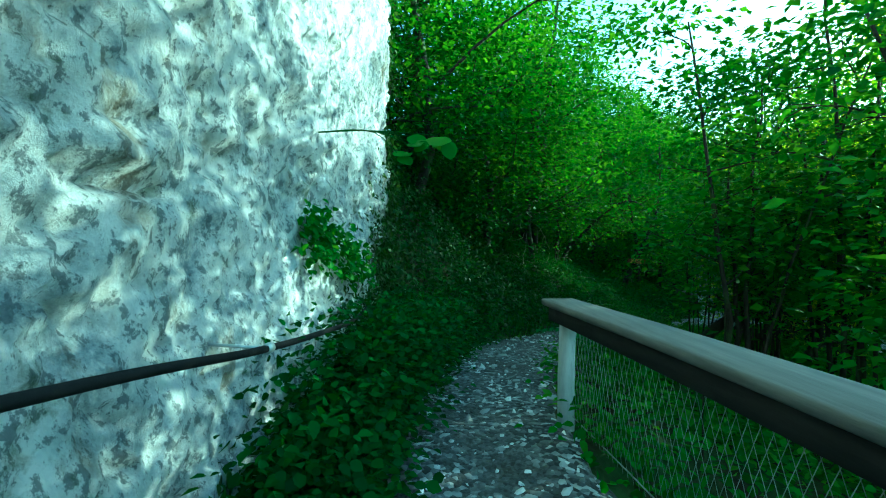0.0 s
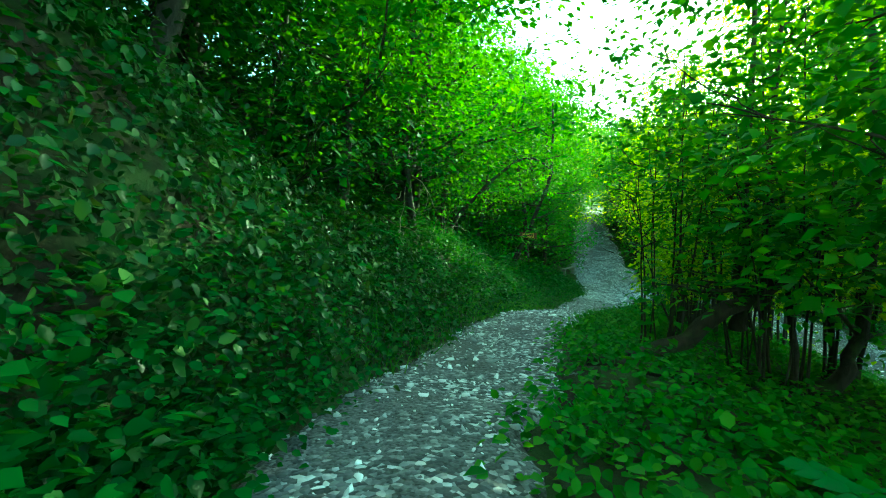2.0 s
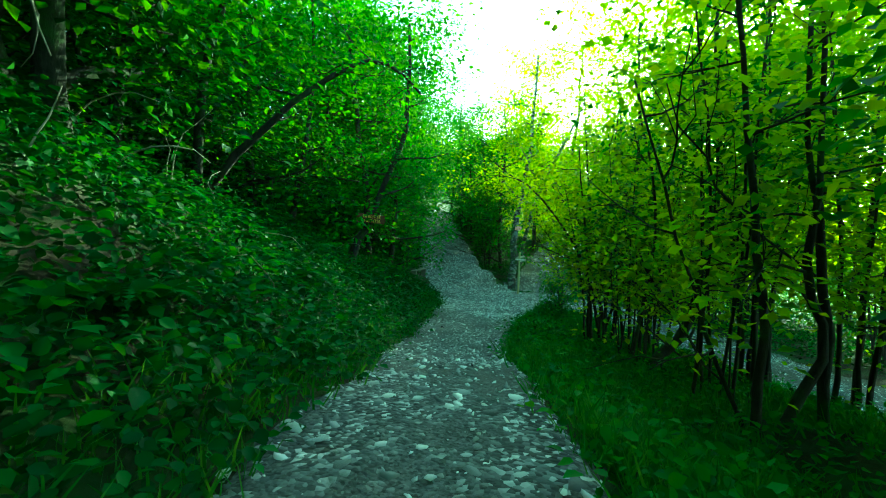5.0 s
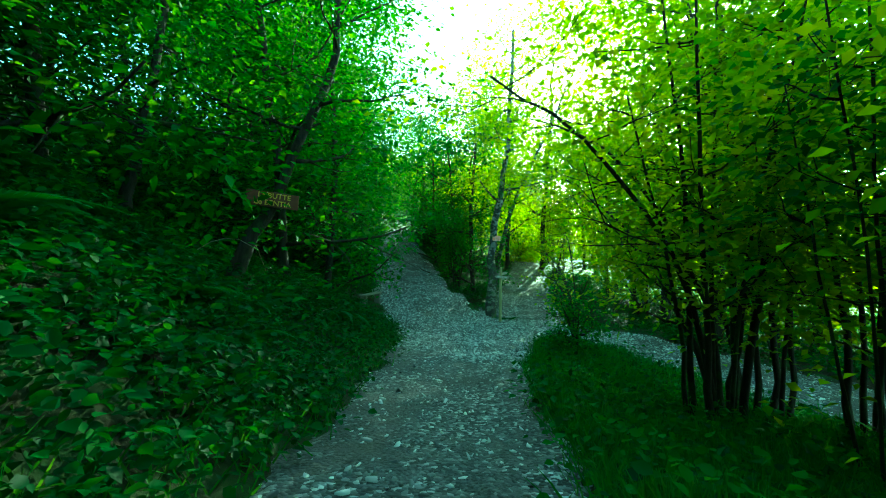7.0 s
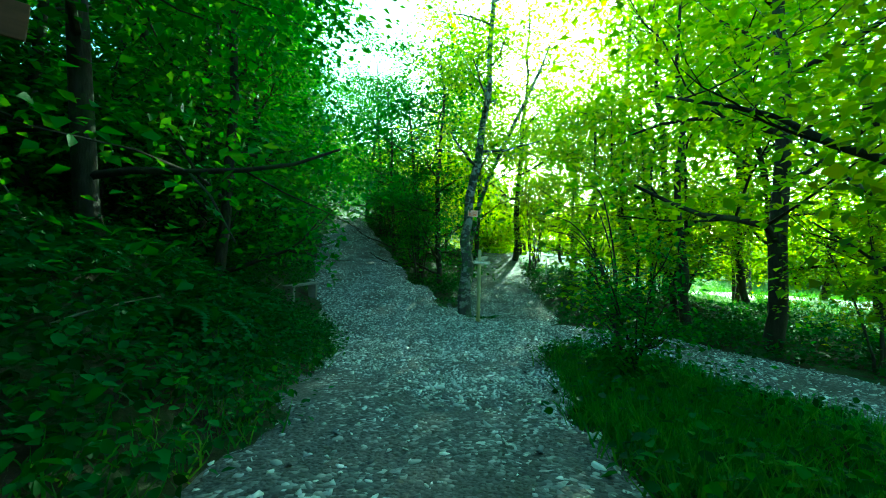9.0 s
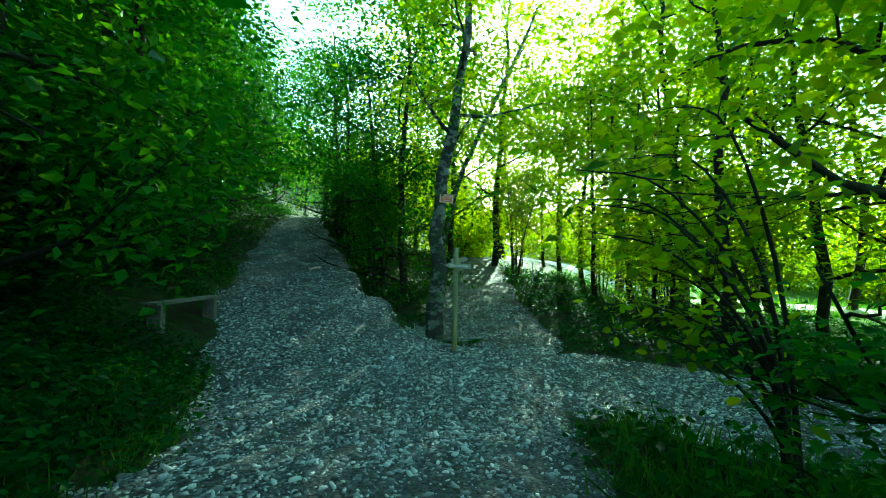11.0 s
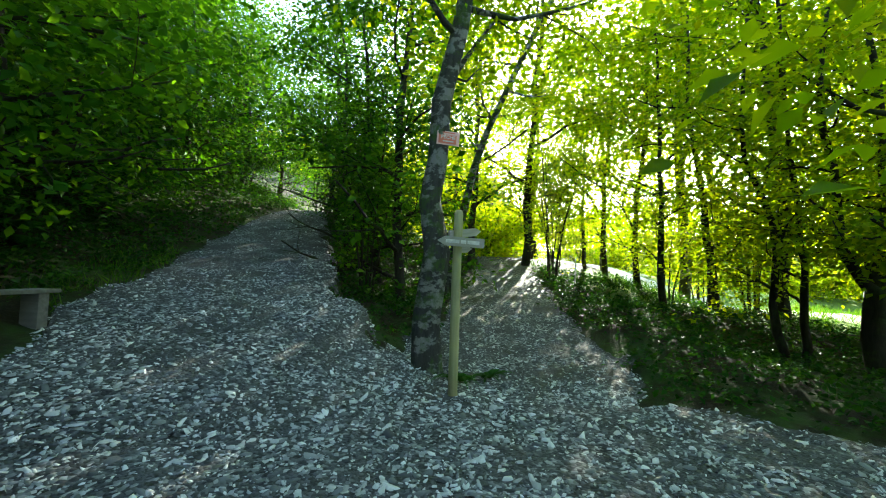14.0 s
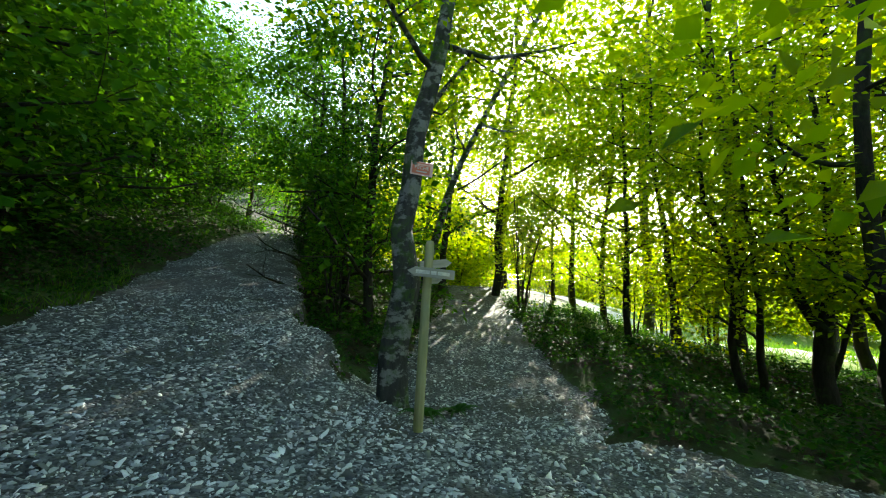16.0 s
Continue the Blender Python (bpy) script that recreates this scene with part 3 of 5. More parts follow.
def build_tree(name, seed, stems, label, bark, leafmat, limbs=8, start=0.35, length=2.6, rise=0.5, per=40, spread=0.42, leaf=0.13, group="", category="tree", sides=9, at=None, extra_tips=()):
    """stems: (control points relative to the base, base radius, top radius)."""
    r = np.random.default_rng(seed)
    x, y = (0, 0) if at is None else at[:2]
    z = 0.0 if at is None else (at[2] if len(at) > 2 else ground_z(x, y))
    root = thing(name, x, y, z, label, category, group)
    tips = list(extra_tips)
    for ctrl, r0, r1 in stems:
        pts = curve_points([(ctrl[0][0], ctrl[0][1], ctrl[0][2] - 0.35)] + list(ctrl), 14)
        pts[2:-1] += r.normal(size=(11, 3)) * r0 * 0.35
        rad = np.interp(np.linspace(0, 1, 14), [0, 0.1, 0.2, 1], [r0 * 1.5, r0 * 1.25, r0, r1])
        part("trunk", tubes_mesh("trunk", [tube_arrays(pts, rad, sides, 0.18, seed)], bark), root)
        groups, tp = limbs_on(r, pts, rad, limbs, start, length, rise)
        tips += tp
        for g in groups:
            part("limb", tubes_mesh("limb", g, bark), root)
    if per:
        part("crown", leaves_mesh("crown", *sprays(r, tips, per, spread, leaf), leafmat), root)
    return root


def spread_copies(models, places, seed, tall=1.0):
    r = random.Random(seed)
    for i, (x, y) in enumerate(places):
        m = models[i % len(models)]
        s = (0.85 + 0.35 * r.random()) * tall
        ob = copy_thing(m, pose(x, y, ground_z(x, y), 0, 0, r.uniform(0, 360)))
        ob.scale = (s, s, s * (0.9 + 0.2 * r.random()))


# woodland trees that are copied about
def tall_model(seed, h, lean, bark, mat, label, leaf=0.15, per=40, start=0.25):
    return build_tree("woodland_tree", seed, [([(0, 0, 0), (lean * 0.3, 0.1, h * 0.35), (lean * 0.7, -0.1, h * 0.7), (lean, 0, h)], 0.13, 0.03)], label, bark, mat, 13, start, 3.2, 0.35, per, 0.5, leaf, "woodland trees")


def clump_model(seed, n, h, label, mat=None, per=13):
    r = np.random.default_rng(seed)
    stems = []
    for k in range(n):
        a, q = k * 2.4 + r.random(), 0.12 + 0.12 * r.random()
        o = 0.4 + 0.9 * r.random()
        hh = h * (0.7 + 0.4 * r.random())
        stems.append(([(q * math.cos(a), q * math.sin(a), 0), (o * 0.4 * math.cos(a), o * 0.4 * math.sin(a), hh * 0.4), (o * math.cos(a), o * math.sin(a), hh)], 0.025 + 0.03 * r.random(), 0.01))
    return build_tree("hazel_clump", seed, stems, label, M_BARK, mat or M_LEAF_SUN, 5, 0.58, 1.3, 0.3, per, 0.32, 0.1, "coppiced hazel clumps", "shrub", 6)


GREEN_TREE = "slim woodland tree with dark bark and green leaves"
SUN_TREE = "slim woodland tree with sunlit yellow-green leaves"
HAZEL = "many-stemmed hazel clump with thin dark stems"
trees_a = [tall_model(11, 9.5, 0.6, M_BARK, M_LEAF, GREEN_TREE), tall_model(12, 11, -0.5, M_BARK_MOSS, M_LEAF, GREEN_TREE), tall_model(13, 8, 0.9, M_BARK, M_LEAF, GREEN_TREE)]
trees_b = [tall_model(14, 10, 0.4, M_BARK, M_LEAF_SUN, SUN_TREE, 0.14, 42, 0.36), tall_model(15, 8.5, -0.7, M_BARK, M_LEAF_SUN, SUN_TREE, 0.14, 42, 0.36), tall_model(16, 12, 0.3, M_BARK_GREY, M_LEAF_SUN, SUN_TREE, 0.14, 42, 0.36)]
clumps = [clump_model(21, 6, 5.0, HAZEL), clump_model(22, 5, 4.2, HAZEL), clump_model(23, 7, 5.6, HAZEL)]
# copies of the hazel clumps with shade put in by the darker leaf material
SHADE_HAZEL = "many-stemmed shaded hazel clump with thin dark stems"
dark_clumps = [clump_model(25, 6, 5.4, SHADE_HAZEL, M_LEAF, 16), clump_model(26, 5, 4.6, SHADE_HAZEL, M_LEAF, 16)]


def settle(models, places):
    for ob, (x, y) in zip(models, places):
        ob.location = (x, y, ground_z(x, y))


settle(trees_a, [(-1.4, 11.9), (-1.5, 15.5), (0.8, 19.5)])
spread_copies(trees_a, [(4.0, 23), (-4, 11), (6.2, 27), (10, 28.5), (12, 33), (7, 33), (14, 37.5), (17.5, 38), (15, 43), (20, 46), (23, 51), (2, 29), (27.5, 54), (-2.5, 9.0), (24.2, 33), (25.4, 36.5), (27.6, 40.5), (30, 45.5), (23.2, 30.9), (-3.5, 5.5), (-4.5, 1.5), (2.6, 19.2), (5.4, 23.2), (10.6, 24.6), (12.8, 27.2), (3.4, 19.5), (6.5, 23.8), (12.6, 31.6), (19, 42), (22.5, 46), (25.5, 49), (10, 37), (5, 30), (29, 50), (33.5, 53), (16, 34), (13.5, 33), (1, 24), (4.5, 26), (8, 30), (20.5, 49), (35, 49), (30, 62)], 3)
settle(trees_b, [(36.7, 35.3), (38.5, 33), (35.5, 40)])
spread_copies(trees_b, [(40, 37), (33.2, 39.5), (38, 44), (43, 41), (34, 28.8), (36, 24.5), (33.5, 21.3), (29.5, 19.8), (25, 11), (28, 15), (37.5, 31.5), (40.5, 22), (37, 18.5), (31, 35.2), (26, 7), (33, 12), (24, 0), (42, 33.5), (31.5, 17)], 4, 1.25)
# taller trees of the same belt, added to keep sun off path and bank
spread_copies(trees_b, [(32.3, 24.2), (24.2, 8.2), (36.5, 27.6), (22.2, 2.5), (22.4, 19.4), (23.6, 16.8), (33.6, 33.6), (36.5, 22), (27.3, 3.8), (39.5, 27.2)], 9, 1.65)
settle(clumps, [(8.2, 9.4), (12.6, 15.3), (11.4, 13.2)])
spread_copies(clumps, [(12.3, 16.6), (13.4, 16.2), (10.6, 12.0), (31.7, 31.4), (32.6, 27.4), (34, 25), (23.2, 17), (21.5, 17.5), (21, 13), (35, 33), (38.5, 27.5), (36.5, 22)], 5)
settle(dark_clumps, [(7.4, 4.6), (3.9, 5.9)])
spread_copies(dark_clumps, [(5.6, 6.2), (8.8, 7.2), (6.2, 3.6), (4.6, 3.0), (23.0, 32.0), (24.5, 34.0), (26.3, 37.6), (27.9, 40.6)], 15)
# thin bare stems below the path
rods = []
rr = np.random.default_rng(59)
for k in range(8):
    a, q = k * 2.4, 0.15 + 0.25 * rr.random()
    o, hh = 0.3 + 0.6 * rr.random(), 3.0 + 2.2 * rr.random()
    rods.append(([(q * math.cos(a), q * math.sin(a), 0), (o * 0.6 * math.cos(a + 0.3), o * 0.6 * math.sin(a + 0.3), hh * 0.45), (o * math.cos(a), o * math.sin(a), hh)], 0.014 + 0.014 * rr.random(), 0.007))
bare_hazel = build_tree("bare_hazel", 59, rods, "clump of thin bare dark hazel stems", M_BARK, M_LEAF, 2, 0.7, 0.8, 0.4, 7, 0.3, 0.1, "bare hazel stems", "shrub", 5)
settle([bare_hazel], [(6.0, 10.6)])
spread_copies([bare_hazel], [(7.0, 9.8), (6.3, 8.8), (9.1, 12.9), (11.0, 15.0)], 60, 0.9)
# far edge of the meadow
spread_copies(trees_b, [(84 + 6 * math.sin(k * 2.1), -25 + k * 14) for k in range(8)], 6)

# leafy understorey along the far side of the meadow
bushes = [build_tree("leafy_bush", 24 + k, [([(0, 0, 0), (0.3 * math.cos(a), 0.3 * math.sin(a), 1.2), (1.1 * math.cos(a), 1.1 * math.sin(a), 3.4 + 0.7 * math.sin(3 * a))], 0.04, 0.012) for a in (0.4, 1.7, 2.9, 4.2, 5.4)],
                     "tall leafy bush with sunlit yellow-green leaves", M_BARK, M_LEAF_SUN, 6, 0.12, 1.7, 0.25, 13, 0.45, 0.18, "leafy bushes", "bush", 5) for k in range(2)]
settle(bushes, [(53, 36), (54, 24)])
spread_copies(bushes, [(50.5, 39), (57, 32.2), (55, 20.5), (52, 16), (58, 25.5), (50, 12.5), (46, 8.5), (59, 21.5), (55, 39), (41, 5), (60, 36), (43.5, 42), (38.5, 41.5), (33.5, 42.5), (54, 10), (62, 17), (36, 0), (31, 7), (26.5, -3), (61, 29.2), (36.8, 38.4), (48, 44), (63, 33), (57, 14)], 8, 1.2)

spread_copies(trees_a, [(16.0, 33.4), (14.9, 35.7), (17.9, 40), (20, 43.8), (18.4, 45.8), (13, 41), (16, 47), (22.4, 48.8), (10.5, 35.5), (12, 44), (24.5, 52.4), (19.5, 51.5), (14.5, 50), (9, 48), (17.6, 36.4), (13.2, 29.8)], 12, 1.25)

# extra trees beyond the track, out of view, added to block low sun
spread_copies(trees_b, [(19.0, 6.0), (17.6, 2.4), (20.6, 9.4)], 13, 1.5)


def beside(y, e, side):
    """A place beside the trail: e from its edge, at the stretch that passes y."""
    i = int(np.argmin(abs(LINES[0][:, 1] - y)))
    line = LINES[0]
    t = line[i + 1, :2] - line[i - 1, :2]
    t = t / np.hypot(*t)
    d = line[i, 3] + e
    return float(line[i, 0] - side * t[1] * d), float(line[i, 1] + side * t[0] * d)


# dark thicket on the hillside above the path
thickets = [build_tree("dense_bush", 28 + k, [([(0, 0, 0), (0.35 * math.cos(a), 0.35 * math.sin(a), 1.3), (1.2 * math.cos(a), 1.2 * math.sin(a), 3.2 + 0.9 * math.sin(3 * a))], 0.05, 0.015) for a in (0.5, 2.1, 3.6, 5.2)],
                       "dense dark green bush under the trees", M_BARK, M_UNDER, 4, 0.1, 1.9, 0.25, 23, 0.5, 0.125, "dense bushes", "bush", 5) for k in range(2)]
spots = [beside(y, e, 1) for y, e in ((7.2, 2.8), (8.6, 3.6), (10.2, 3.3), (11.6, 4.2), (13.0, 3.6), (14.6, 5.4), (16.2, 5.4), (18.0, 6.4), (9.5, 6.0), (12.5, 6.6), (15.5, 7.0), (19.5, 6.6), (21.5, 6.6), (23.5, 6.8), (25, 4.6), (27.2, 5.8), (29, 4.0), (31, 5.4), (33, 3.4), (35, 4.8), (37, 2.6), (39, 4.2), (41, 2.4), (43, 3.8), (45, 2.0), (47, 3.0), (30, 8), (34, 8.5), (26, 9))]
settle(thickets, spots[:2])
spread_copies(thickets, spots[2:] + [beside(y, e, -1) for y, e in ((41.5, 2.2), (44, 1.8), (46.5, 1.8), (48, 2.6))], 17, 1.05)

# taller trees that close the canopy over the footpath, and one added sun blocker
shade_trees = [build_tree("canopy_tree", 18 + k, [([(0, 0, 0), (0.2, 0.1, h * 0.3), (-0.2, 0.2, h * 0.65), (0.3, 0, h)], 0.14, 0.03)], "tall canopy tree with dark green leaves", M_BARK_MOSS, M_LEAF, 12, 0.36, 3.4, 0.25, 42, 0.6, 0.155, "canopy trees") for k, h in enumerate((9.0, 7.6))]
# the tree at (8.6, 3.6) is added out of view to keep sun off the rock
spots = [beside(y, e, 1) for y, e in ((8.0, 2.1), (11.2, 2.6), (14.0, 3.0), (16.5, 5.4), (12.4, 5.2), (9.5, 3.4), (12.8, 2.2))] + [(8.6, 3.6)] + [(23.5, 50.0), (27.0, 51.5), (31.0, 54.0), beside(40, 2.6, 1), beside(45, 2.4, 1), (18.2, 40.6), (15.2, 33.2), (35, 56)]
settle(shade_trees, spots[:2])
spread_copies(shade_trees, spots[2:], 19)


# wooded hillside on the far side of the meadow
def far_woods():
    r = np.random.default_rng(29)
    pos, size, stems = [], [], []
    for dist, step in ((74, 5.0), (86, 5.5), (99, 6.0), (112, 6.5)):
        for az in np.arange(4, 135, math.degrees(step / dist)):
            d = dist + r.normal() * 2.5
            x, y = 16 + d * math.sin(radians(az)), 23 + d * math.cos(radians(az))
            if x < 50:
                continue
            h, w = 7 + 4 * r.random(), 2.6 + 1.2 * r.random()
            z = ground_z(x, y)
            u = unit(r, 150) * np.cbrt(0.35 + 0.65 * r.random(150))[:, None]
            pos.append(u * np.array([w, w, h * 0.5]) * (1 + 0.25 * r.normal(size=(150, 1))) + np.array([x, y, z + h * 0.54]))
            stems.append(tube_arrays([(x, y, z - 0.5), (x + 0.2, y, z + h * 0.4), (x, y + 0.2, z + h * 0.85)], [0.2, 0.15, 0.05], 5))
    pos = np.vstack(pos)
    n = len(pos)
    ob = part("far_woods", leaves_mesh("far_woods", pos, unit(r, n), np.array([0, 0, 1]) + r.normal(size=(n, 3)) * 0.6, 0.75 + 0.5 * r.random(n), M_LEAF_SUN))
    tagged(ob, "sunlit wood on the hillside beyond the meadow", "woods", kind="stuff")
    part("trunks", tubes_mesh("trunks", stems, M_BARK), ob)


far_woods()

# the marked tree at the fork
build_tree("marked_tree", 31, [([(0, 0, 0), (0.03, -0.04, 1.9), (0.1, -0.1, 3.5), (0.3, -0.3, 6.0), (0.7, -0.4, 9), (1.0, -0.3, 13)], 0.2, 0.06)],
           "tall pale-barked tree with moss and a red plate", M_BARK_GREY, M_LEAF_SUN, 13, 0.55, 2.8, 0.4, 46, 0.5, 0.13, sides=16, at=(20.72, 27.38, -2.92))
# the leaning tree behind it
build_tree("leaning_tree", 32, [([(0, 0, 0), (0.5, -0.25, 2.4), (0.95, -0.7, 4.9), (2.05, -2.3, 9.2), (2.8, -3.2, 12)], 0.17, 0.05)],
           "leaning grey-barked tree behind the fork", M_BARK_GREY, M_LEAF_SUN, 9, 0.55, 3.0, 0.3, 34, 0.5, 0.13, sides=12, at=(25.75, 31.85))
# the tree that carries the yellow-lettered board
build_tree("curved_tree", 33, [([(0, 0, 0), (0.28, -0.08, 0.65), (0.62, -0.16, 1.45), (1.0, -0.28, 2.55), (1.5, -0.48, 3.95), (1.65, -0.6, 5.2), (1.7, -0.4, 7.5)], 0.13, 0.04)],
           "curved tree leaning out of the bank with a wooden board", M_BARK, M_LEAF, 8, 0.5, 2.4, 0.25, 30, 0.45, 0.11, sides=12, at=(8.85, 22.79))
build_tree("arching_tree", 34, [([(0, 0, 0), (0.4, -0.25, 0.9), (1.25, -0.7, 2.0), (2.2, -1.0, 2.85), (2.9, -1.25, 3.1), (3.5, -1.6, 2.6)], 0.08, 0.02), ([(0.1, 0, 0), (0.1, 0.1, 2.0), (0.5, -0.1, 4.2), (0.4, 0.2, 7)], 0.1, 0.03)],
           "dark tree arching out over the footpath", M_BARK, M_LEAF, 7, 0.45, 1.6, 0.1, 16, 0.4, 0.11, at=(4.45, 19.2))
build_tree("bank_tree", 38, [([(0, 0, 0), (0.1, 0.1, 1.3), (0.3, 0.1, 2.6), (0.5, 0.0, 5.0), (0.4, 0.2, 8)], 0.11, 0.03)],
           "upright dark tree on the bank near the wooden board", M_BARK, M_LEAF, 9, 0.45, 2.2, 0.25, 26, 0.45, 0.12, at=(7.45, 23.5))
mossy = build_tree("mossy_tree", 35, [([(0, 0, 0), (0.15, 0, 1.5), (0.55, -0.1, 3.6), (0.9, -0.2, 6), (1.2, -0.1, 9.5)], 0.2, 0.05)],
           "thick mossy tree on the bank", M_BARK_MOSS, M_LEAF, 12, 0.2, 2.8, 0.2, 34, 0.45, 0.12, sides=14, at=(2.6, 16.2))
rm = np.random.default_rng(37)
for k in range(11):
    a = -2.2 + 0.33 * k
    z0 = 0.7 + 0.22 * k
    q, rad = branch(rm, (0.1 * z0, 0, z0), (math.cos(a), math.sin(a), 0.15), 1.3 + 1.1 * rm.random(), 0.016, 0.55, -0.1, 9)
    q2, rad2 = branch(rm, q[5], q[6] - q[5] + rm.normal(size=3) * 0.12, 0.7, 0.009, 0.5, -0.05, 6)
    part("dead_limb", tubes_mesh("dead_limb", [tube_arrays(q, rad, 6), tube_arrays(q2, rad2, 5)], M_STICK), mossy, "bare grey dead limb")
build_tree("forked_tree", 36, [([(0, 0, 0), (0.7, -0.05, 0.27), (1.1, -0.2, 0.6), (1.7, -0.35, 1.0), (2.44, -0.5, 1.6), (3.9, -0.8, 3.4), (4.5, -0.9, 5.4)], 0.13, 0.05), ([(1.4, -0.28, 0.8), (1.62, -0.1, 1.7), (1.8, 0.0, 3.0), (2.0, 0.1, 6.2)], 0.075, 0.025), ([(1.75, -0.36, 1.05), (2.0, -0.2, 2.0), (2.1, -0.1, 3.6), (2.6, 0.1, 6.4)], 0.055, 0.02)],
           "dark low-leaning tree with upright stems below the path", M_BARK, M_LEAF, 7, 0.5, 2.2, 0.3, 26, 0.42, 0.12, at=(4.7, 9.55, max(-1.1, ground_z(4.7, 9.55) - 0.02)))
build_tree("bowed_tree", 39, [([(0, 0, 0), (0.5, -0.15, 0.42), (0.85, -0.2, 0.95), (0.95, -0.15, 2.9), (1.1, 0.1, 6.5)], 0.12, 0.03), ([(0.2, 0.1, 0), (0.6, 0.5, 1.4), (0.7, 0.8, 3.0), (0.6, 1.0, 6)], 0.05, 0.015)],
           "dark bowed tree rising from the slope below the path", M_BARK, M_LEAF, 7, 0.5, 2.0, 0.3, 24, 0.42, 0.12, at=(6.2, 8.6))
build_tree("verge_hazel", 53, [([(0, 0, 0), (0.06, -0.02, 1.0), (0.0, 0.1, 2.0), (-0.2, 0.2, 3.6), (-0.1, 0.2, 5.4)], 0.045, 0.015), ([(0.2, -0.1, 0), (0.6, -0.3, 0.8), (0.42, -0.2, 1.5), (0.6, -0.2, 3.2), (0.8, 0, 5)], 0.05, 0.015), ([(0.6, -0.35, 0), (0.68, -0.3, 1.0), (0.62, -0.22, 2.0), (0.5, -0.1, 2.9), (0.9, 0, 5.2)], 0.05, 0.015), ([(0.1, 0.1, 0), (-0.3, 0.4, 1.2), (-0.6, 0.9, 3.2)], 0.025, 0.01)],
           "hazel with crooked dark stems on the verge", M_BARK, M_LEAF_SUN, 6, 0.45, 1.7, 0.2, 15, 0.34, 0.1, "", "shrub", 8, at=(8.0, 12.2))
build_tree("verge_tree", 54, [([(0, 0, 0), (0.25, -0.1, 0.4), (0.5, -0.3, 0.9), (0.55, -0.6, 2.1), (0.45, -0.7, 3.2), (0.3, -0.6, 5.6)], 0.1, 0.03), ([(0.5, -0.65, 2.4), (0.9, -0.9, 2.8), (1.9, -1.8, 4.1), (2.6, -2.3, 5.0)], 0.055, 0.015), ([(-0.3, 0.1, 0), (-0.2, 0.0, 1.2), (-0.1, -0.1, 2.6), (-0.5, 0.1, 4.6)], 0.035, 0.012), ([(0.1, 0.1, 0), (0.5, 0.2, 1.3), (0.9, 0.1, 2.2), (1.4, 0.2, 4.4)], 0.03, 0.01)],
           "leaning many-stemmed tree between footpath and track", M_BARK, M_LEAF_SUN, 6, 0.42, 2.0, 0.15, 16, 0.36, 0.1, at=(10.0, 14.2))
for seed, x, y, c, rad in ((41, 30.6, 25.6, [(0, 0, 0), (-0.1, 0.05, 2), (-0.5, 0.3, 5), (-0.8, 0.4, 9)], 0.17), (42, 29.9, 26.75, [(0, 0, 0), (0.02, 0, 2), (-0.1, 0, 5), (0, 0.2, 9)], 0.12),
                           (43, 27.0, 23.75, [(0, 0, 0), (-0.15, 0.1, 1.2), (-0.1, 0.1, 2.6), (-0.7, 0.5, 4.2), (-0.6, 0.4, 7)], 0.09), (44, 27.1, 23.4, [(0, 0, 0), (0.05, 0, 1.6), (-0.1, 0.1, 3.6), (-0.3, 0.3, 7.5)], 0.09),
                           (46, 24.9, 21.75, [(0, 0, 0), (0.1, 0.1, 2), (0, 0.2, 6), (0.2, 0, 13)], 0.2)):
    build_tree("woodland_tree", seed, [(c, rad, 0.03)], "slender dark tree against the sunlit meadow", M_BARK, M_LEAF_SUN, 9, 0.4, 2.4, 0.35, 34, 0.45, 0.12, "woodland trees", at=(x, y))
build_tree("twisted_tree", 45, [([(0, 0, 0), (0.1, 0, 1.4), (0.35, -0.1, 2.3), (0.6, -0.2, 4), (0.8, 0, 7)], 0.19, 0.04), ([(0.1, 0, 1.4), (-0.45, 0.35, 2.0), (-0.5, 0.4, 3.0), (-0.75, 0.6, 4.6), (-0.7, 0.5, 6.5)], 0.1, 0.03), ([(0.3, 0, 0.3), (0.7, -0.4, 1.6), (1.0, -0.8, 3), (1.3, -1, 5)], 0.06, 0.02)],
           "twisted forked tree with dark bark", M_BARK, M_LEAF_SUN, 8, 0.45, 2.2, 0.3, 30, 0.45, 0.12, at=(26.7, 22.45))
build_tree("trackside_bush", 47, [([(0, 0, 0), (0.1 * math.cos(a), 0.1 * math.sin(a), 0.5), (0.5 * math.cos(a), 0.5 * math.sin(a), 1.4 + 0.2 * (a % 1))], 0.02, 0.008) for a in (0.3, 1.5, 2.6, 3.9, 5.1)],
           "small leafy bush at the corner of the paths", M_BARK, M_LEAF, 5, 0.3, 0.7, 0.3, 8, 0.18, 0.08, "", "bush", 5, at=(15.45, 20.15))


build_tree("coppiced_tree", 48, [([(0, 0, 0), (-0.2, 0.3, 1.8), (-0.7, 1.2, 3.4), (-1.5, 2.2, 4.4)], 0.045, 0.015), ([(0.2, 0, 0), (0.4, 0.3, 1.6), (0.5, 1.5, 3.6), (0.7, 3.2, 4.6)], 0.045, 0.015), ([(0.3, -0.1, 0), (0.8, 0, 2.2), (1.4, 0.5, 4.6), (1.8, 1.0, 7)], 0.055, 0.015), ([(0.1, -0.2, 0), (0.3, -0.4, 2.0), (0.2, -0.6, 4.5), (-0.4, -0.8, 7)], 0.055, 0.015), ([(0.35, 0.1, 0), (1.0, 0.8, 1.3), (1.9, 2.0, 2.6), (2.8, 3.2, 3.4)], 0.06, 0.015)],
           "many-stemmed tree arching over the verge", M_BARK, M_LEAF_SUN, 8, 0.42, 2.0, 0.15, 16, 0.36, 0.095, at=(12.45, 16.55))

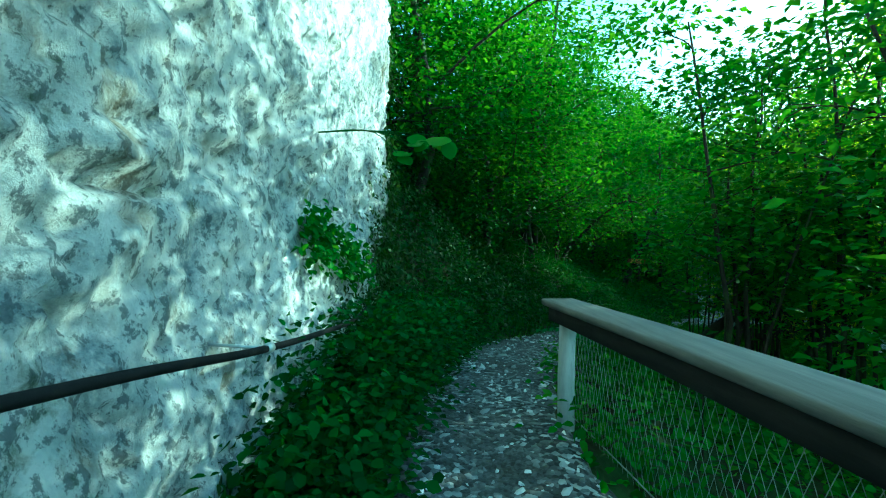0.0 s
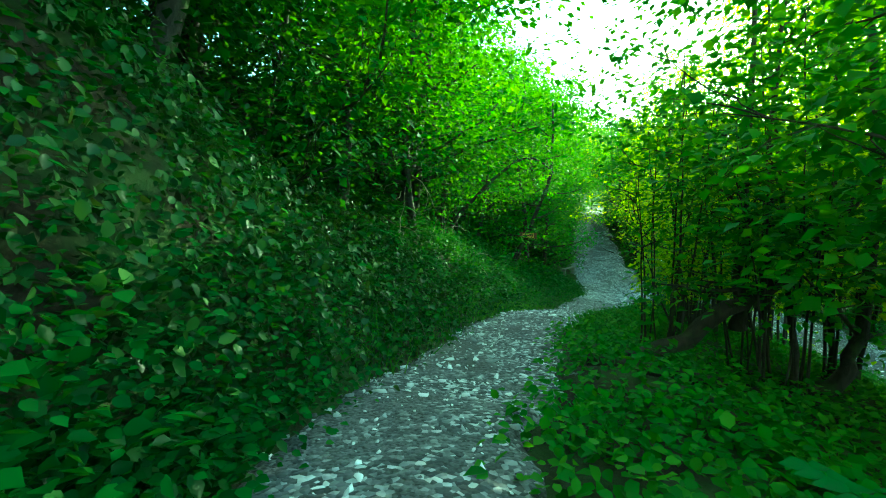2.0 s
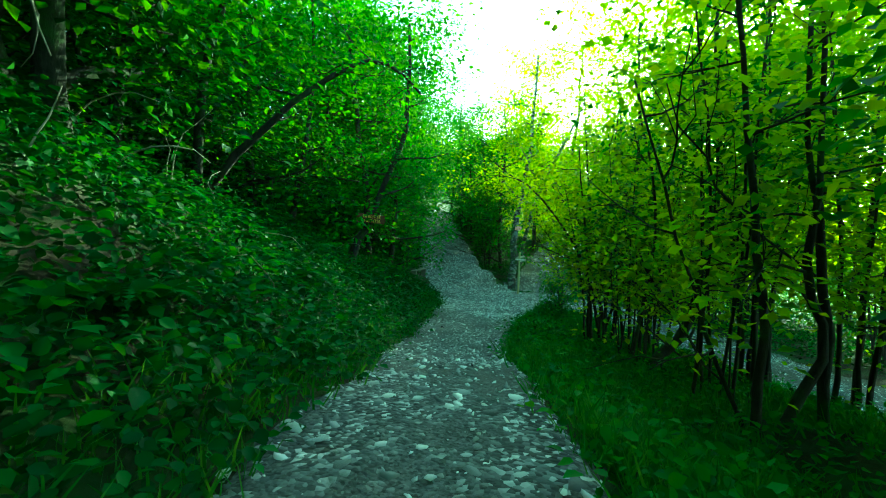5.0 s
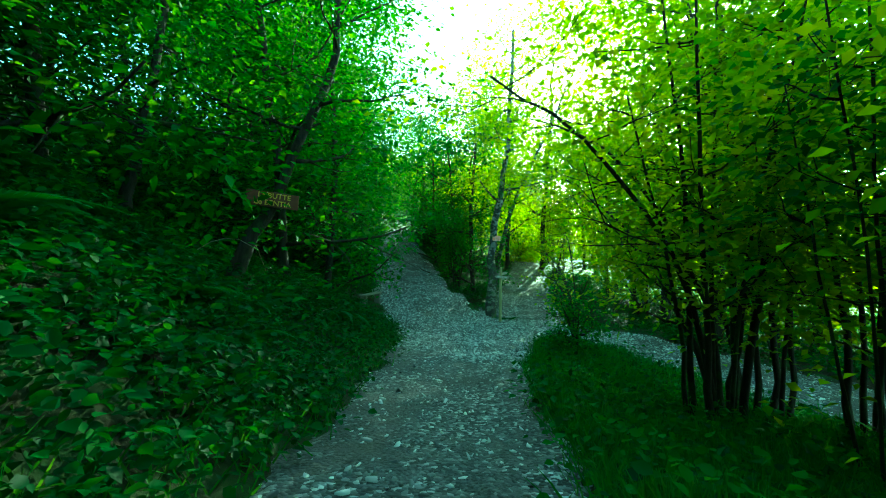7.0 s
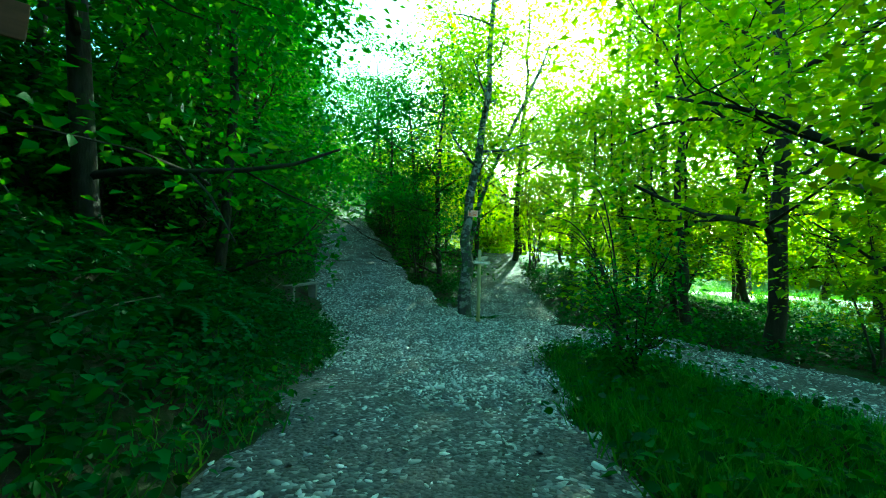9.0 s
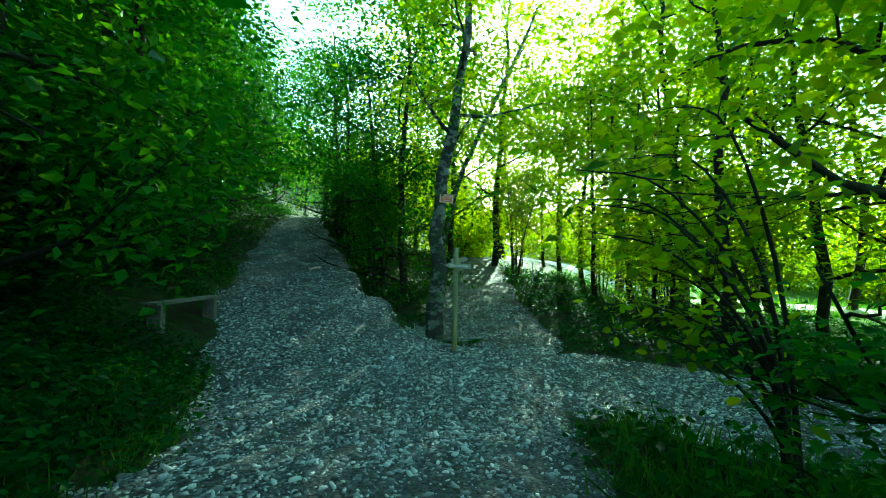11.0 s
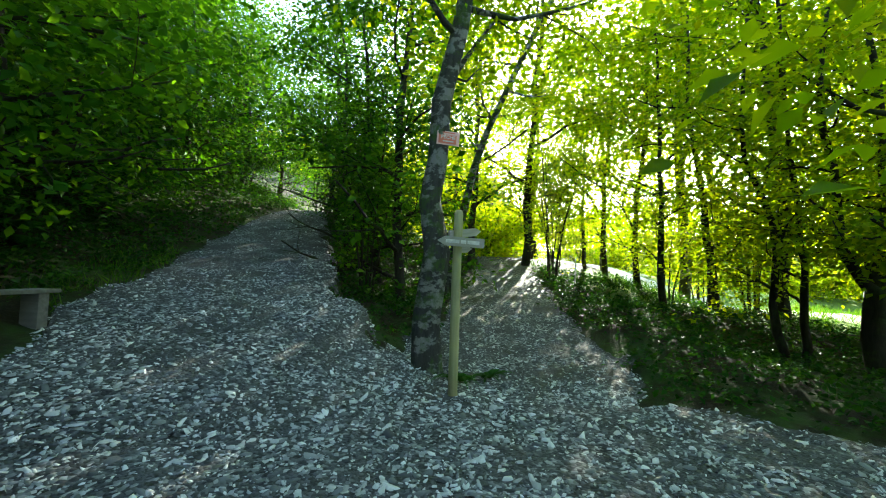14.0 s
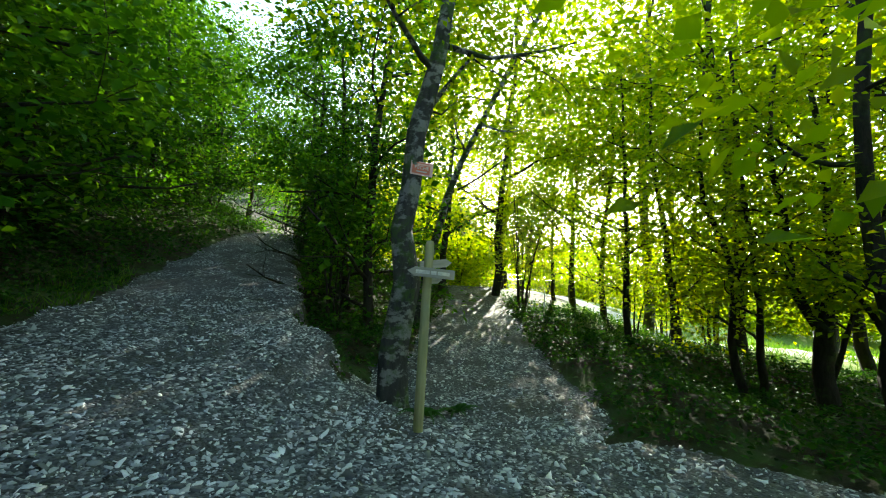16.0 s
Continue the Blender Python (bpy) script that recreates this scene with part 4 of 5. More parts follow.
# overhanging hazel beside the walker, with large round leaves
def big_leaf_hazel():
    r = np.random.default_rng(51)
    x, y = 16.4, 20.7
    root = thing("overhanging_hazel", x, y, ground_z(x, y), "hazel bush with large round backlit leaves", "shrub")
    tips = []
    ends = [(0.35, 1.5, 1.95), (0.9, 1.7, 2.3), (1.35, 1.95, 2.45), (0.25, 1.0, 1.3), (0.75, 1.2, 1.65), (0.7, 1.25, 1.05), (0.6, 0.8, 3.1), (1.5, 1.3, 2.9), (1.2, 1.3, 1.3), (0.5, 1.7, 2.6)]
    for k, (ex, ey, ez) in enumerate(ends):
        c, rad = [(0.05 * math.cos(k), 0.05 * math.sin(k), -0.1), (0.12 * ex, 0.12 * ey, ez * 0.5), (0.5 * ex, 0.5 * ey, ez * 0.88), (ex, ey, ez)], 0.022
        pts = curve_points(c, 12)
        part("stem", tubes_mesh("stem", [tube_arrays(pts, np.linspace(rad, 0.005, 12), 7)], M_BARK), root)
        tips += [pts[-1], pts[-2], pts[-3], pts[-4], pts[-5]]
        for k in range(5, 11):
            q, rd = branch(r, pts[k], np.array([r.normal(), r.normal(), 0.1]), 0.5, 0.006, 0.3, 0, 4)
            part("twig", tubes_mesh("twig", [tube_arrays(q, rd, 4)], M_BARK), root)
            tips += [q[-1], q[2]]
    part("foliage", leaves_mesh("foliage", *sprays(r, tips, 4, 0.14, 0.085, 0.4), M_LEAF_SUN, ROUND), root)


ang = np.array([-1.5, -0.9, -0.3, 0.35, 0.95, 1.57, 2.2, 2.8, 3.45, 4.05, 4.65])
ROUND = (np.array([(0, 0, 0)] + [(0.42 * math.cos(a), 0.48 + 0.46 * math.sin(a) + (0.1 if abs(a - 1.57) < 0.1 else 0), 0.05 * abs(math.cos(a))) for a in ang]), np.array([(0, k, k + 1) for k in range(1, 11)]))
big_leaf_hazel()


# ---- keep the footpath clear of foliage ----
def clear_corridor():
    bpy.context.view_layer.update()
    for ob in list(scene.objects):
        if ob.type != "MESH" or not ob.name.startswith(("crown", "foliage")):
            continue
        me = ob.data
        n = len(me.vertices)
        co = np.empty(n * 3, np.float32)
        me.vertices.foreach_get("co", co)
        co = co.reshape(-1, 3)
        m = np.array(ob.matrix_world)
        step = len(me.polygons[0].vertices)
        k = 4 if ob.name.startswith("crown") else 12
        w = co[::k] @ m[:3, :3].T + m[:3, 3]
        if w[:, 0].min() > 24 or w[:, 0].max() < -3 or w[:, 1].max() < -3 or w[:, 1].min() > 50:
            continue
        d, z, wd, _, _ = nearest(LINES[0], w[:, 0].astype(float), w[:, 1].astype(float))
        bad = (d < np.minimum(wd, 1.1) + (0.9 if k == 4 else 0.0)) & (w[:, 2] < z + (2.7 if k == 4 else 2.0))
        if not bad.any():
            continue
        keep = np.repeat(~bad, k)
        tv = LEAF_2 if k == 4 else ROUND
        left = int((~bad).sum())
        f = (tv[1][None] + (np.arange(left) * k)[:, None, None]).reshape(-1, 3)
        ob.data = mesh_of(me.name, co[keep], f, me.materials[0])


clear_corridor()


# ---- undergrowth ----
def bank_points(r, n, side, e0, e1, span, power=1.0):
    """Random places beside the trail, e0 to e1 from its edge."""
    line = LINES[0]
    tang = np.gradient(line[:, :2], axis=0)
    tang /= np.linalg.norm(tang, axis=1)[:, None]
    ok = np.where((line[:, 1] > span[0]) & (line[:, 1] < span[1]))[0]
    i = r.choice(ok, n)
    e = line[i, 3] + e0 + (e1 - e0) * r.random(n) ** power
    j = r.normal(size=(n, 2)) * 0.25
    x = line[i, 0] - side * tang[i, 1] * e + j[:, 0]
    y = line[i, 1] + side * tang[i, 0] * e + j[:, 1]
    z, mask = land(x, y)
    keep = (mask < 0.45) & (np.hypot(x - 16.2, y - 29.3) > 1.3)
    return np.c_[x, y, z][keep]


def undergrowth(name, r, base, leaf, height, per, mat, label, template=LEAF_4, spread=0.16):
    b = np.repeat(base, per, axis=0)
    n = len(b)
    h = np.repeat(height * (0.4 + 0.8 * r.random(len(base))), per)
    off = r.normal(size=(n, 3)) * spread
    off[:, 2] = h * r.random(n) ** 0.7 + 0.02
    along = np.c_[off[:, :2] / spread, np.zeros(n)] + r.normal(size=(n, 3)) * 0.5 + np.array([0, 0, -0.15])
    up = np.array([0, 0, 1]) + r.normal(size=(n, 3)) * 0.4
    ob = part(name, leaves_mesh(name, b + off, along, up, leaf * (0.6 + 0.8 * r.random(n)), mat, template))
    return tagged(ob, label, "undergrowth", kind="stuff")


r = np.random.default_rng(61)
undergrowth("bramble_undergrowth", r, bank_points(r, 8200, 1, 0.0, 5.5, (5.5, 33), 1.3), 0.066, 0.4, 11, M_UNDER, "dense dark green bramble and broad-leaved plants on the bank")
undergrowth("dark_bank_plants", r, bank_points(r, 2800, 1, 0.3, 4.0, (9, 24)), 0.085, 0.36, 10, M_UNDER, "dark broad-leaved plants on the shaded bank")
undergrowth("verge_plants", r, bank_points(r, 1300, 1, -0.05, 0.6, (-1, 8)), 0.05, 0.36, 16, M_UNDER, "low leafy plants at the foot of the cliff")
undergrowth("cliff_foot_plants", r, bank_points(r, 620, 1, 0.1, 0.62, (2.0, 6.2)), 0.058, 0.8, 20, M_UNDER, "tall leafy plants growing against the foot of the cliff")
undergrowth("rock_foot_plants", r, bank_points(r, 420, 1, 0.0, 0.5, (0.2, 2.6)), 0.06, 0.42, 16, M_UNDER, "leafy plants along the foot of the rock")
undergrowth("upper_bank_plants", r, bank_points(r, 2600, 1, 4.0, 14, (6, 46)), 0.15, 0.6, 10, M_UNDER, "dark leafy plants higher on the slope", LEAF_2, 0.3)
undergrowth("slope_plants", r, bank_points(r, 3000, -1, 0.05, 4.5, (-3, 20), 1.4), 0.075, 0.28, 10, M_LEAF, "leafy plants on the slope below the path")
undergrowth("path_edge_plants", r, bank_points(r, 1300, 1, 0.0, 3.5, (33, 50)), 0.11, 0.4, 10, M_UNDER, "dark leafy plants beside the climbing path", LEAF_2)


def field_points(r, n, x0, x1, y0, y1, edge=0.4):
    x, y = r.uniform(x0, x1, n), r.uniform(y0, y1, n)
    z, mask = land(x, y)
    _, _, _, side, _ = nearest(LINES[0], x, y)
    keep = (mask < edge) & (side < 0)
    return np.c_[x, y, z][keep]


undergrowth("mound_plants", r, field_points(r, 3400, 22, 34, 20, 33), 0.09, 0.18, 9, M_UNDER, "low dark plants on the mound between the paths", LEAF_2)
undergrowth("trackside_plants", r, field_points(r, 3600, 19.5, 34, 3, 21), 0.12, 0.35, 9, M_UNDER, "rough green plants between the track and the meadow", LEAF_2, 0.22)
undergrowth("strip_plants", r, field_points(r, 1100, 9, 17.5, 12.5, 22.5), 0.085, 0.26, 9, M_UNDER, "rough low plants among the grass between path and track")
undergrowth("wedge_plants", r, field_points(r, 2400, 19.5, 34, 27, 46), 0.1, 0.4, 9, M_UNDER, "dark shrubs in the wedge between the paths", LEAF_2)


def grass(name, r, base, per, height, label):
    b = np.repeat(base, per, axis=0)
    n = len(b)
    b = b + np.c_[r.normal(size=(n, 2)) * 0.1, np.zeros(n)]
    lean = np.c_[r.normal(size=(n, 2)) * 0.55, np.ones(n)]
    ob = part(name, leaves_mesh(name, b, lean, r.normal(size=(n, 3)), height * (0.5 + r.random(n)), M_GRASS, BLADE))
    tagged(ob, label, "grass", kind="stuff")


grass("verge_grass", r, np.vstack([bank_points(r, 2000, -1, -0.1, 1.7, (12.5, 23)), bank_points(r, 700, 1, -0.1, 0.4, (8, 34))]), 12, 0.22, "tufts of grass along the path's edge")
grass("bank_grass", r, field_points(r, 2600, 9, 17.5, 14, 22.5), 12, 0.23, "grass on the strip between footpath and track")
grass("slope_grass", r, field_points(r, 3000, 8.4, 16.5, 7, 16), 10, 0.24, "fresh grass on the slope above the track")
grass("meadow_grass", r, field_points(r, 2600, 33, 50, 4, 31), 8, 0.34, "bright sunlit meadow grass beyond the trees")


# ivy over the foot and the far end of the cliff
def ivy():
    r = np.random.default_rng(71)
    v = CLIFF
    edge = 2.05 + 0.45 * vnoise(v[:, 1] * 1.2, v[:, 2] * 0.7, 77, 3)
    low = smoothstep(0.55, 0.1, v[:, 2] + 0.05 - 0.4 * np.clip(v[:, 1] - 2.2, 0, 6) + 0.35 * vnoise(v[:, 1] * 2, v[:, 2] * 2, 78, 3)) * (v[:, 1] > 0.8)
    end = smoothstep(5.9, 6.5, v[:, 1] + 0.35 * vnoise(v[:, 2] * 1.5, v[:, 1] * 1.5, 79, 3)) + smoothstep(4.0, 4.9, v[:, 1] - 0.75 * (v[:, 2] - 0.9) + 0.5 * vnoise(v[:, 1] * 2.3, v[:, 2] * 2.3, 80, 3)) * (v[:, 2] < 3.0)
    p = np.clip(low * 0.8 + end, 0, 1) * (v[:, 2] < 6)
    idx = r.choice(len(v), 22000, p=p / p.sum())
    pos = v[idx] + r.normal(size=(22000, 3)) * np.array([0.05, 0.1, 0.1]) + np.array([0.07, 0.03, 0])
    n = len(pos)
    ob = part("ivy", leaves_mesh("ivy", pos, np.array([0.35, 0.1, -0.9]) + r.normal(size=(n, 3)) * 0.6, np.array([1, 0.3, 0.5]) + r.normal(size=(n, 3)) * 0.4, 0.055 * (0.6 + 0.8 * r.random(n)), M_IVY, LEAF_4))
    tagged(ob, "glossy dark ivy hanging over the rock", "ivy", kind="stuff")


ivy()


# hanging ivy curtain on the steep bank past the cliff
def bank_ivy():
    r = np.random.default_rng(72)
    p = bank_points(r, 5200, 1, 0.3, 4.2, (5.2, 11.5))
    q = np.repeat(p, 5, axis=0)
    q += r.normal(size=q.shape) * np.array([0.18, 0.18, 0.15]) + np.array([0, 0, 0.2])
    n = len(q)
    ob = part("bank_ivy", leaves_mesh("bank_ivy", q, np.array([0.3, -0.2, -0.7]) + r.normal(size=(n, 3)) * 0.7, np.array([0.8, -0.2, 0.7]) + r.normal(size=(n, 3)) * 0.4, 0.07 * (0.6 + 0.9 * r.random(n)), M_IVY, LEAF_4))
    tagged(ob, "dark ivy and creepers covering the steep bank", "ivy", kind="stuff")


bank_ivy()


# ferns
def fern_model(seed, fronds, size):
    r = np.random.default_rng(seed)
    root = thing("fern", 0, 0, 0, "arching green fern on the bank", "fern", "ferns on the bank")
    for k in range(fronds):
        a = 2 * np.pi * k / fronds + r.normal() * 0.25
        ln = size * (0.75 + 0.4 * r.random())
        t = np.linspace(0, 1, 22)
        reach, rise = ln * (0.25 * t + 0.65 * t ** 1.5), ln * (0.85 * t - 0.75 * t ** 2.2)
        spine = np.c_[np.cos(a) * reach, np.sin(a) * reach, rise]
        w = np.array([-np.sin(a), np.cos(a), 0])
        tang = np.gradient(spine, axis=0)
        tang /= np.linalg.norm(tang, axis=1)[:, None]
        verts, tris = list(spine), []
        for i in range(3, 21):
            wide = ln * 0.25 * math.sin(min(1, (1.02 - t[i]) * 1.25) * 1.5) * (0.5 + 0.5 * min(1, t[i] * 4))
            for s in (-1, 1):
                tip = spine[i] + (s * w + tang[i] * 0.55) * wide + np.array([0, 0, -0.2 * wide])
                mid = spine[i] + (s * w + tang[i] * 0.75) * wide * 0.5 + np.array([0, 0, 0.02 * wide])
                k0 = len(verts)
                verts += [mid, tip]
                tris += [(i, i + 1, k0), (i, k0, k0 + 1)] if s > 0 else [(i + 1, i, k0), (k0, i, k0 + 1)]
        tris += [(0, 1, 2), (1, 2, 3)]
        part("frond", mesh_of("frond", np.array(verts), np.array(tris), M_FERN), root)
    return root


ferns = [fern_model(81, 9, 0.75), fern_model(82, 7, 0.9), fern_model(83, 8, 0.6)]
fp = bank_points(np.random.default_rng(84), 190, 1, 1.15, 4.4, (9, 32), 1.2)
extra_ferns = [(21.2, 26.6), (20.6, 26.7)]
fp = [(x, y) for x, y, _ in fp] + extra_ferns
settle(ferns, fp[:3])
rf = random.Random(85)
for k, (x, y) in enumerate(fp[3:]):
    s = 0.7 + 0.5 * rf.random()
    if (x, y) in extra_ferns:
        s = 0.55
    ob = copy_thing(ferns[k % 3], pose(x, y, ground_z(x, y) + 0.02, rf.uniform(-12, 12), rf.uniform(-12, 12), rf.uniform(0, 360)))
    ob.scale = (s, s, s)


# sprig of broad leaves growing out of the rock's edge
def rock_sprig():
    r = np.random.default_rng(87)
    root = thing("rock_sprig", -1.0, 3.35, 2.2, "sprig of broad light green leaves on the rock", "plant")
    ends = [(0.6, -0.1, 0.0), (0.72, -0.15, -0.08), (0.85, -0.1, 0.03), (0.55, -0.2, -0.12), (0.95, -0.05, -0.02)]
    for e in ends:
        part("stalk", tubes_mesh("stalk", [tube_arrays(curve_points([(-0.2, 0.05, 0.1), (0.3, 0, 0.1), e], 8), np.linspace(0.006, 0.003, 8), 5)], M_FERN), root)
    n = len(ends) * 2
    pos = np.repeat(np.array(ends), 2, axis=0) + r.normal(size=(n, 3)) * 0.04
    part("foliage", leaves_mesh("sprig_leaves", pos, np.array([0.5, -0.3, -0.35]) + r.normal(size=(n, 3)) * 0.4, np.array([0.2, -0.8, 0.7]) + r.normal(size=(n, 3)) * 0.2, 0.13 + 0.05 * r.random(n), M_LEAF, ROUND), root)


rock_sprig()


# tufts rooted on a ledge of the cliff
def ledge_plants():
    r = np.random.default_rng(88)
    near = CLIFF[(np.abs(CLIFF[:, 1] - 3.6) < 0.6) & (np.abs(CLIFF[:, 2] - 1.3 + 0.25 * (CLIFF[:, 1] - 3.6)) < 0.16)]
    base = near[r.choice(len(near), 70)]
    q = np.repeat(base, 10, axis=0) + r.normal(size=(700, 3)) * np.array([0.05, 0.07, 0.07]) + np.array([0.09, 0, 0.03])
    ob = part("ledge_plants", leaves_mesh("ledge_plants", q, np.array([0.6, -0.1, -0.4]) + r.normal(size=(700, 3)) * 0.6, np.array([0.6, -0.3, 0.8]) + r.normal(size=(700, 3)) * 0.4, 0.06 * (0.6 + 0.8 * r.random(700)), M_LEAF, LEAF_4))
    tagged(ob, "small green plants rooted on a rock ledge", "plants", kind="stuff")


ledge_plants()


LEAFLET = mesh_of("leaflet", LEAF_4[0] * 0.075, LEAF_4[1], M_FERN)


# pinnate seedling by the end of the handrail
def ash_seedling(x, y, h, seed):
    r = np.random.default_rng(seed)
    root = thing("ash_seedling", x, y, ground_z(x, y), "young ash with pairs of light green leaflets", "plant", "ash seedlings")
    for k in range(7):
        a = k * 0.95 + r.random()
        pts = curve_points([(0, 0, h * 0.3), (0.12 * math.cos(a), 0.12 * math.sin(a), h * (0.75 + 0.04 * k)), (0.38 * math.cos(a), 0.38 * math.sin(a), h * (0.72 + 0.05 * k))], 9)
        part("stalk", tubes_mesh("stalk", [tube_arrays(pts, np.linspace(0.004, 0.0015, 9), 4)], M_FERN), root)
        w = np.array([-math.sin(a), math.cos(a), 0])
        for p in pts[3:]:
            for side in (1, -1):
                al = Vector(side * w + np.array([math.cos(a), math.sin(a), -0.1]) * 0.6).normalized()
                sd = al.cross(Vector((0, 0, 1)) + Vector(r.normal(size=3) * 0.15)).normalized()
                m = Matrix((sd, al, sd.cross(al))).transposed().to_4x4()
                leaflet = part("leaflet", LEAFLET, root)
                leaflet.matrix_basis = Matrix.Translation(Vector(p)) @ m
    part("stem", tubes_mesh("stem", [tube_arrays([(0, 0, -0.05), (0, 0, h * 0.5), (0.02, 0, h)], [0.008, 0.007, 0.004], 6)], M_BARK), root)


ash_seedling(1.25, 4.4, 0.55, 91)
ash_seedling(1.8, 5.25, 0.65, 92)
ash_seedling(1.9, 3.3, 0.8, 93)


# ---- the handrail ----
def handrail():
    root = thing("handrail", 0.7, 3.2, 0, "timber-topped handrail with round pale posts and wire netting", "handrail")
    line = curve_points([(0.8, 3.36, 0.965), (0.99, 1.6, 1.0), (1.06, 0, 1.03), (1.0, -3.0, 1.1), (0.8, -7, 1.3)], 40)
    base = np.array(root.location)
    vs, fs = [], []
    cross = [(-0.115, 0.0), (0.125, 0.0), (0.132, -0.008), (0.132, -0.042), (0.12, -0.05), (-0.11, -0.05), (-0.122, -0.042), (-0.122, -0.008)]
    tang = np.gradient(line, axis=0)
    for p, t in zip(line, tang):
        w = np.array([t[1], -t[0], 0]) / np.hypot(t[0], t[1])
        vs += [p - base + w * a + np.array([0, 0, b]) for a, b in cross]
    for i in range(len(line) - 1):
        fs += [(i * 8 + k, i * 8 + (k + 1) % 8, i * 8 + 8 + (k + 1) % 8, i * 8 + 8 + k) for k in range(8)]
    me = mesh_of("top_board", vs, [np.array(fs), np.array([list(range(8))[::-1], [len(vs) - 8 + k for k in range(8)]])], M_RAIL)
    part("top_board", me, root, "worn grey timber board")
    # beam below the top board, in a darker timber colour
    vs2, fs2 = [], []
    for p, t in zip(line, tang):
        w = np.array([t[1], -t[0], 0]) / np.hypot(t[0], t[1])
        vs2 += [p - base + w * a + np.array([0, 0, b]) for a, b in ((-0.09, -0.052), (0.075, -0.052), (0.075, -0.165), (-0.09, -0.165))]
    for i in range(len(line) - 1):
        fs2 += [(i * 4 + k, i * 4 + (k + 1) % 4, i * 4 + 4 + (k + 1) % 4, i * 4 + 4 + k) for k in range(4)]
    part("under_beam", mesh_of("under_beam", vs2, np.array(fs2 + [(3, 2, 1, 0), tuple(len(vs2) - 4 + k for k in range(4))]), M_RAIL_DARK), root, "dark timber beam")
    for y in (3.24, 0.4, -2.2, -4.8):
        i = int(np.argmin(abs(line[:, 1] - y)))
        p = line[i] - base
        g = ground_z(line[i, 0], line[i, 1])
        part("post", tubes_mesh("post", [tube_arrays([(p[0], p[1], g - 0.3), (p[0], p[1], 0.4), (p[0] + 0.012, p[1], p[2] - 0.13)], [0.062, 0.062, 0.06], 18)], M_PALEPOST), root, "round pale grey post")
    wires = []
    for k, (h, rad) in enumerate(((-0.16, 0.004), (-0.85, 0.004))):
        wires.append(tube_arrays(line - base + np.array([0.03, 0, h]), np.full(len(line), rad), 5))
    for w in wires:
        part("strand", tubes_mesh("strand", [w], M_WIRE), root)
    net = []
    s = np.arange(3.3, -6.5, -0.055)
    lx, lz = np.interp(-s, -line[:, 1], line[:, 0]), np.interp(-s, -line[:, 1], line[:, 2])
    for d in (1, -1):
        for k in range(0, len(s)):
            y1 = s[k] + d * 0.3
            if y1 < 3.32:
                net.append(tube_arrays([(lx[k] + 0.03 - base[0], s[k] - base[1], lz[k] - 0.16), (lx[k] + 0.034 - base[0], y1 - base[1], lz[k] - 0.85)], [0.0014, 0.0014], 3))
    part("netting", tubes_mesh("netting", net, M_WIRE), root, "fine diamond wire netting")


handrail()


# hose held along the rock
def rock_hose():
    root = thing("hand_line", -0.95, 2.0, 0.8, "black hand line clipped along the rock face", "hand line")
    b = np.array(root.location)
    pts = curve_points([(-0.9, -3, 1.5), (-0.89, -1, 1.3), (-0.88, 0.86, 1.08), (-0.86, 1.83, 0.93), (-0.85, 2.7, 0.83), (-0.88, 3.56, 0.745), (-0.95, 4.4, 0.72)], 50)
    part("hose", tubes_mesh("hose", [tube_arrays(pts - b, np.full(50, 0.017), 10)], M_CABLE), root)
    for y in (1.85, -0.4):
        i = int(np.argmin(abs(pts[:, 1] - y)))
        p = pts[i] - b
        part("clip", tubes_mesh("clip", [tube_arrays([p - np.array([0, 0.022, 0]), p + np.array([0, 0.022, 0])], [0.025, 0.025], 12)], M_GALV), root, "pale metal clip")
        part("anchor", tubes_mesh("anchor", [tube_arrays([p, p + np.array([-0.35, 0, 0.02])], [0.008, 0.008], 6)], M_GALV), root)


rock_hose()


# ---- signs, bench, stakes ----
def text_mesh(body, size, mat, name, depth=0.004):
    c = bpy.data.curves.new(name, "FONT")
    c.body, c.size, c.extrude, c.align_x, c.align_y = body, size, depth, "CENTER", "CENTER"
    ob = bpy.data.objects.new(name, c)
    scene.collection.objects.link(ob)
    me = bpy.data.meshes.new_from_object(ob.evaluated_get(bpy.context.evaluated_depsgraph_get()))
    bpy.data.objects.remove(ob)
    me.materials.append(mat)
    return me


def facing(x, y, z, yaw, roll=0, tip=0):
    """A flat thing's pose: its front looks along -y turned by yaw."""
    return pose(x, y, z, 0, 0, yaw) @ pose(0, 0, 0, tip, 0, 0) @ pose(0, 0, 0, 0, roll, 0)


def letters(body, size, mat, parent, place, name="lettering"):
    ob = part(name, text_mesh(body, size, mat, name), parent)
    ob.matrix_basis = pose(*place, 90, 0, 0)
    return ob


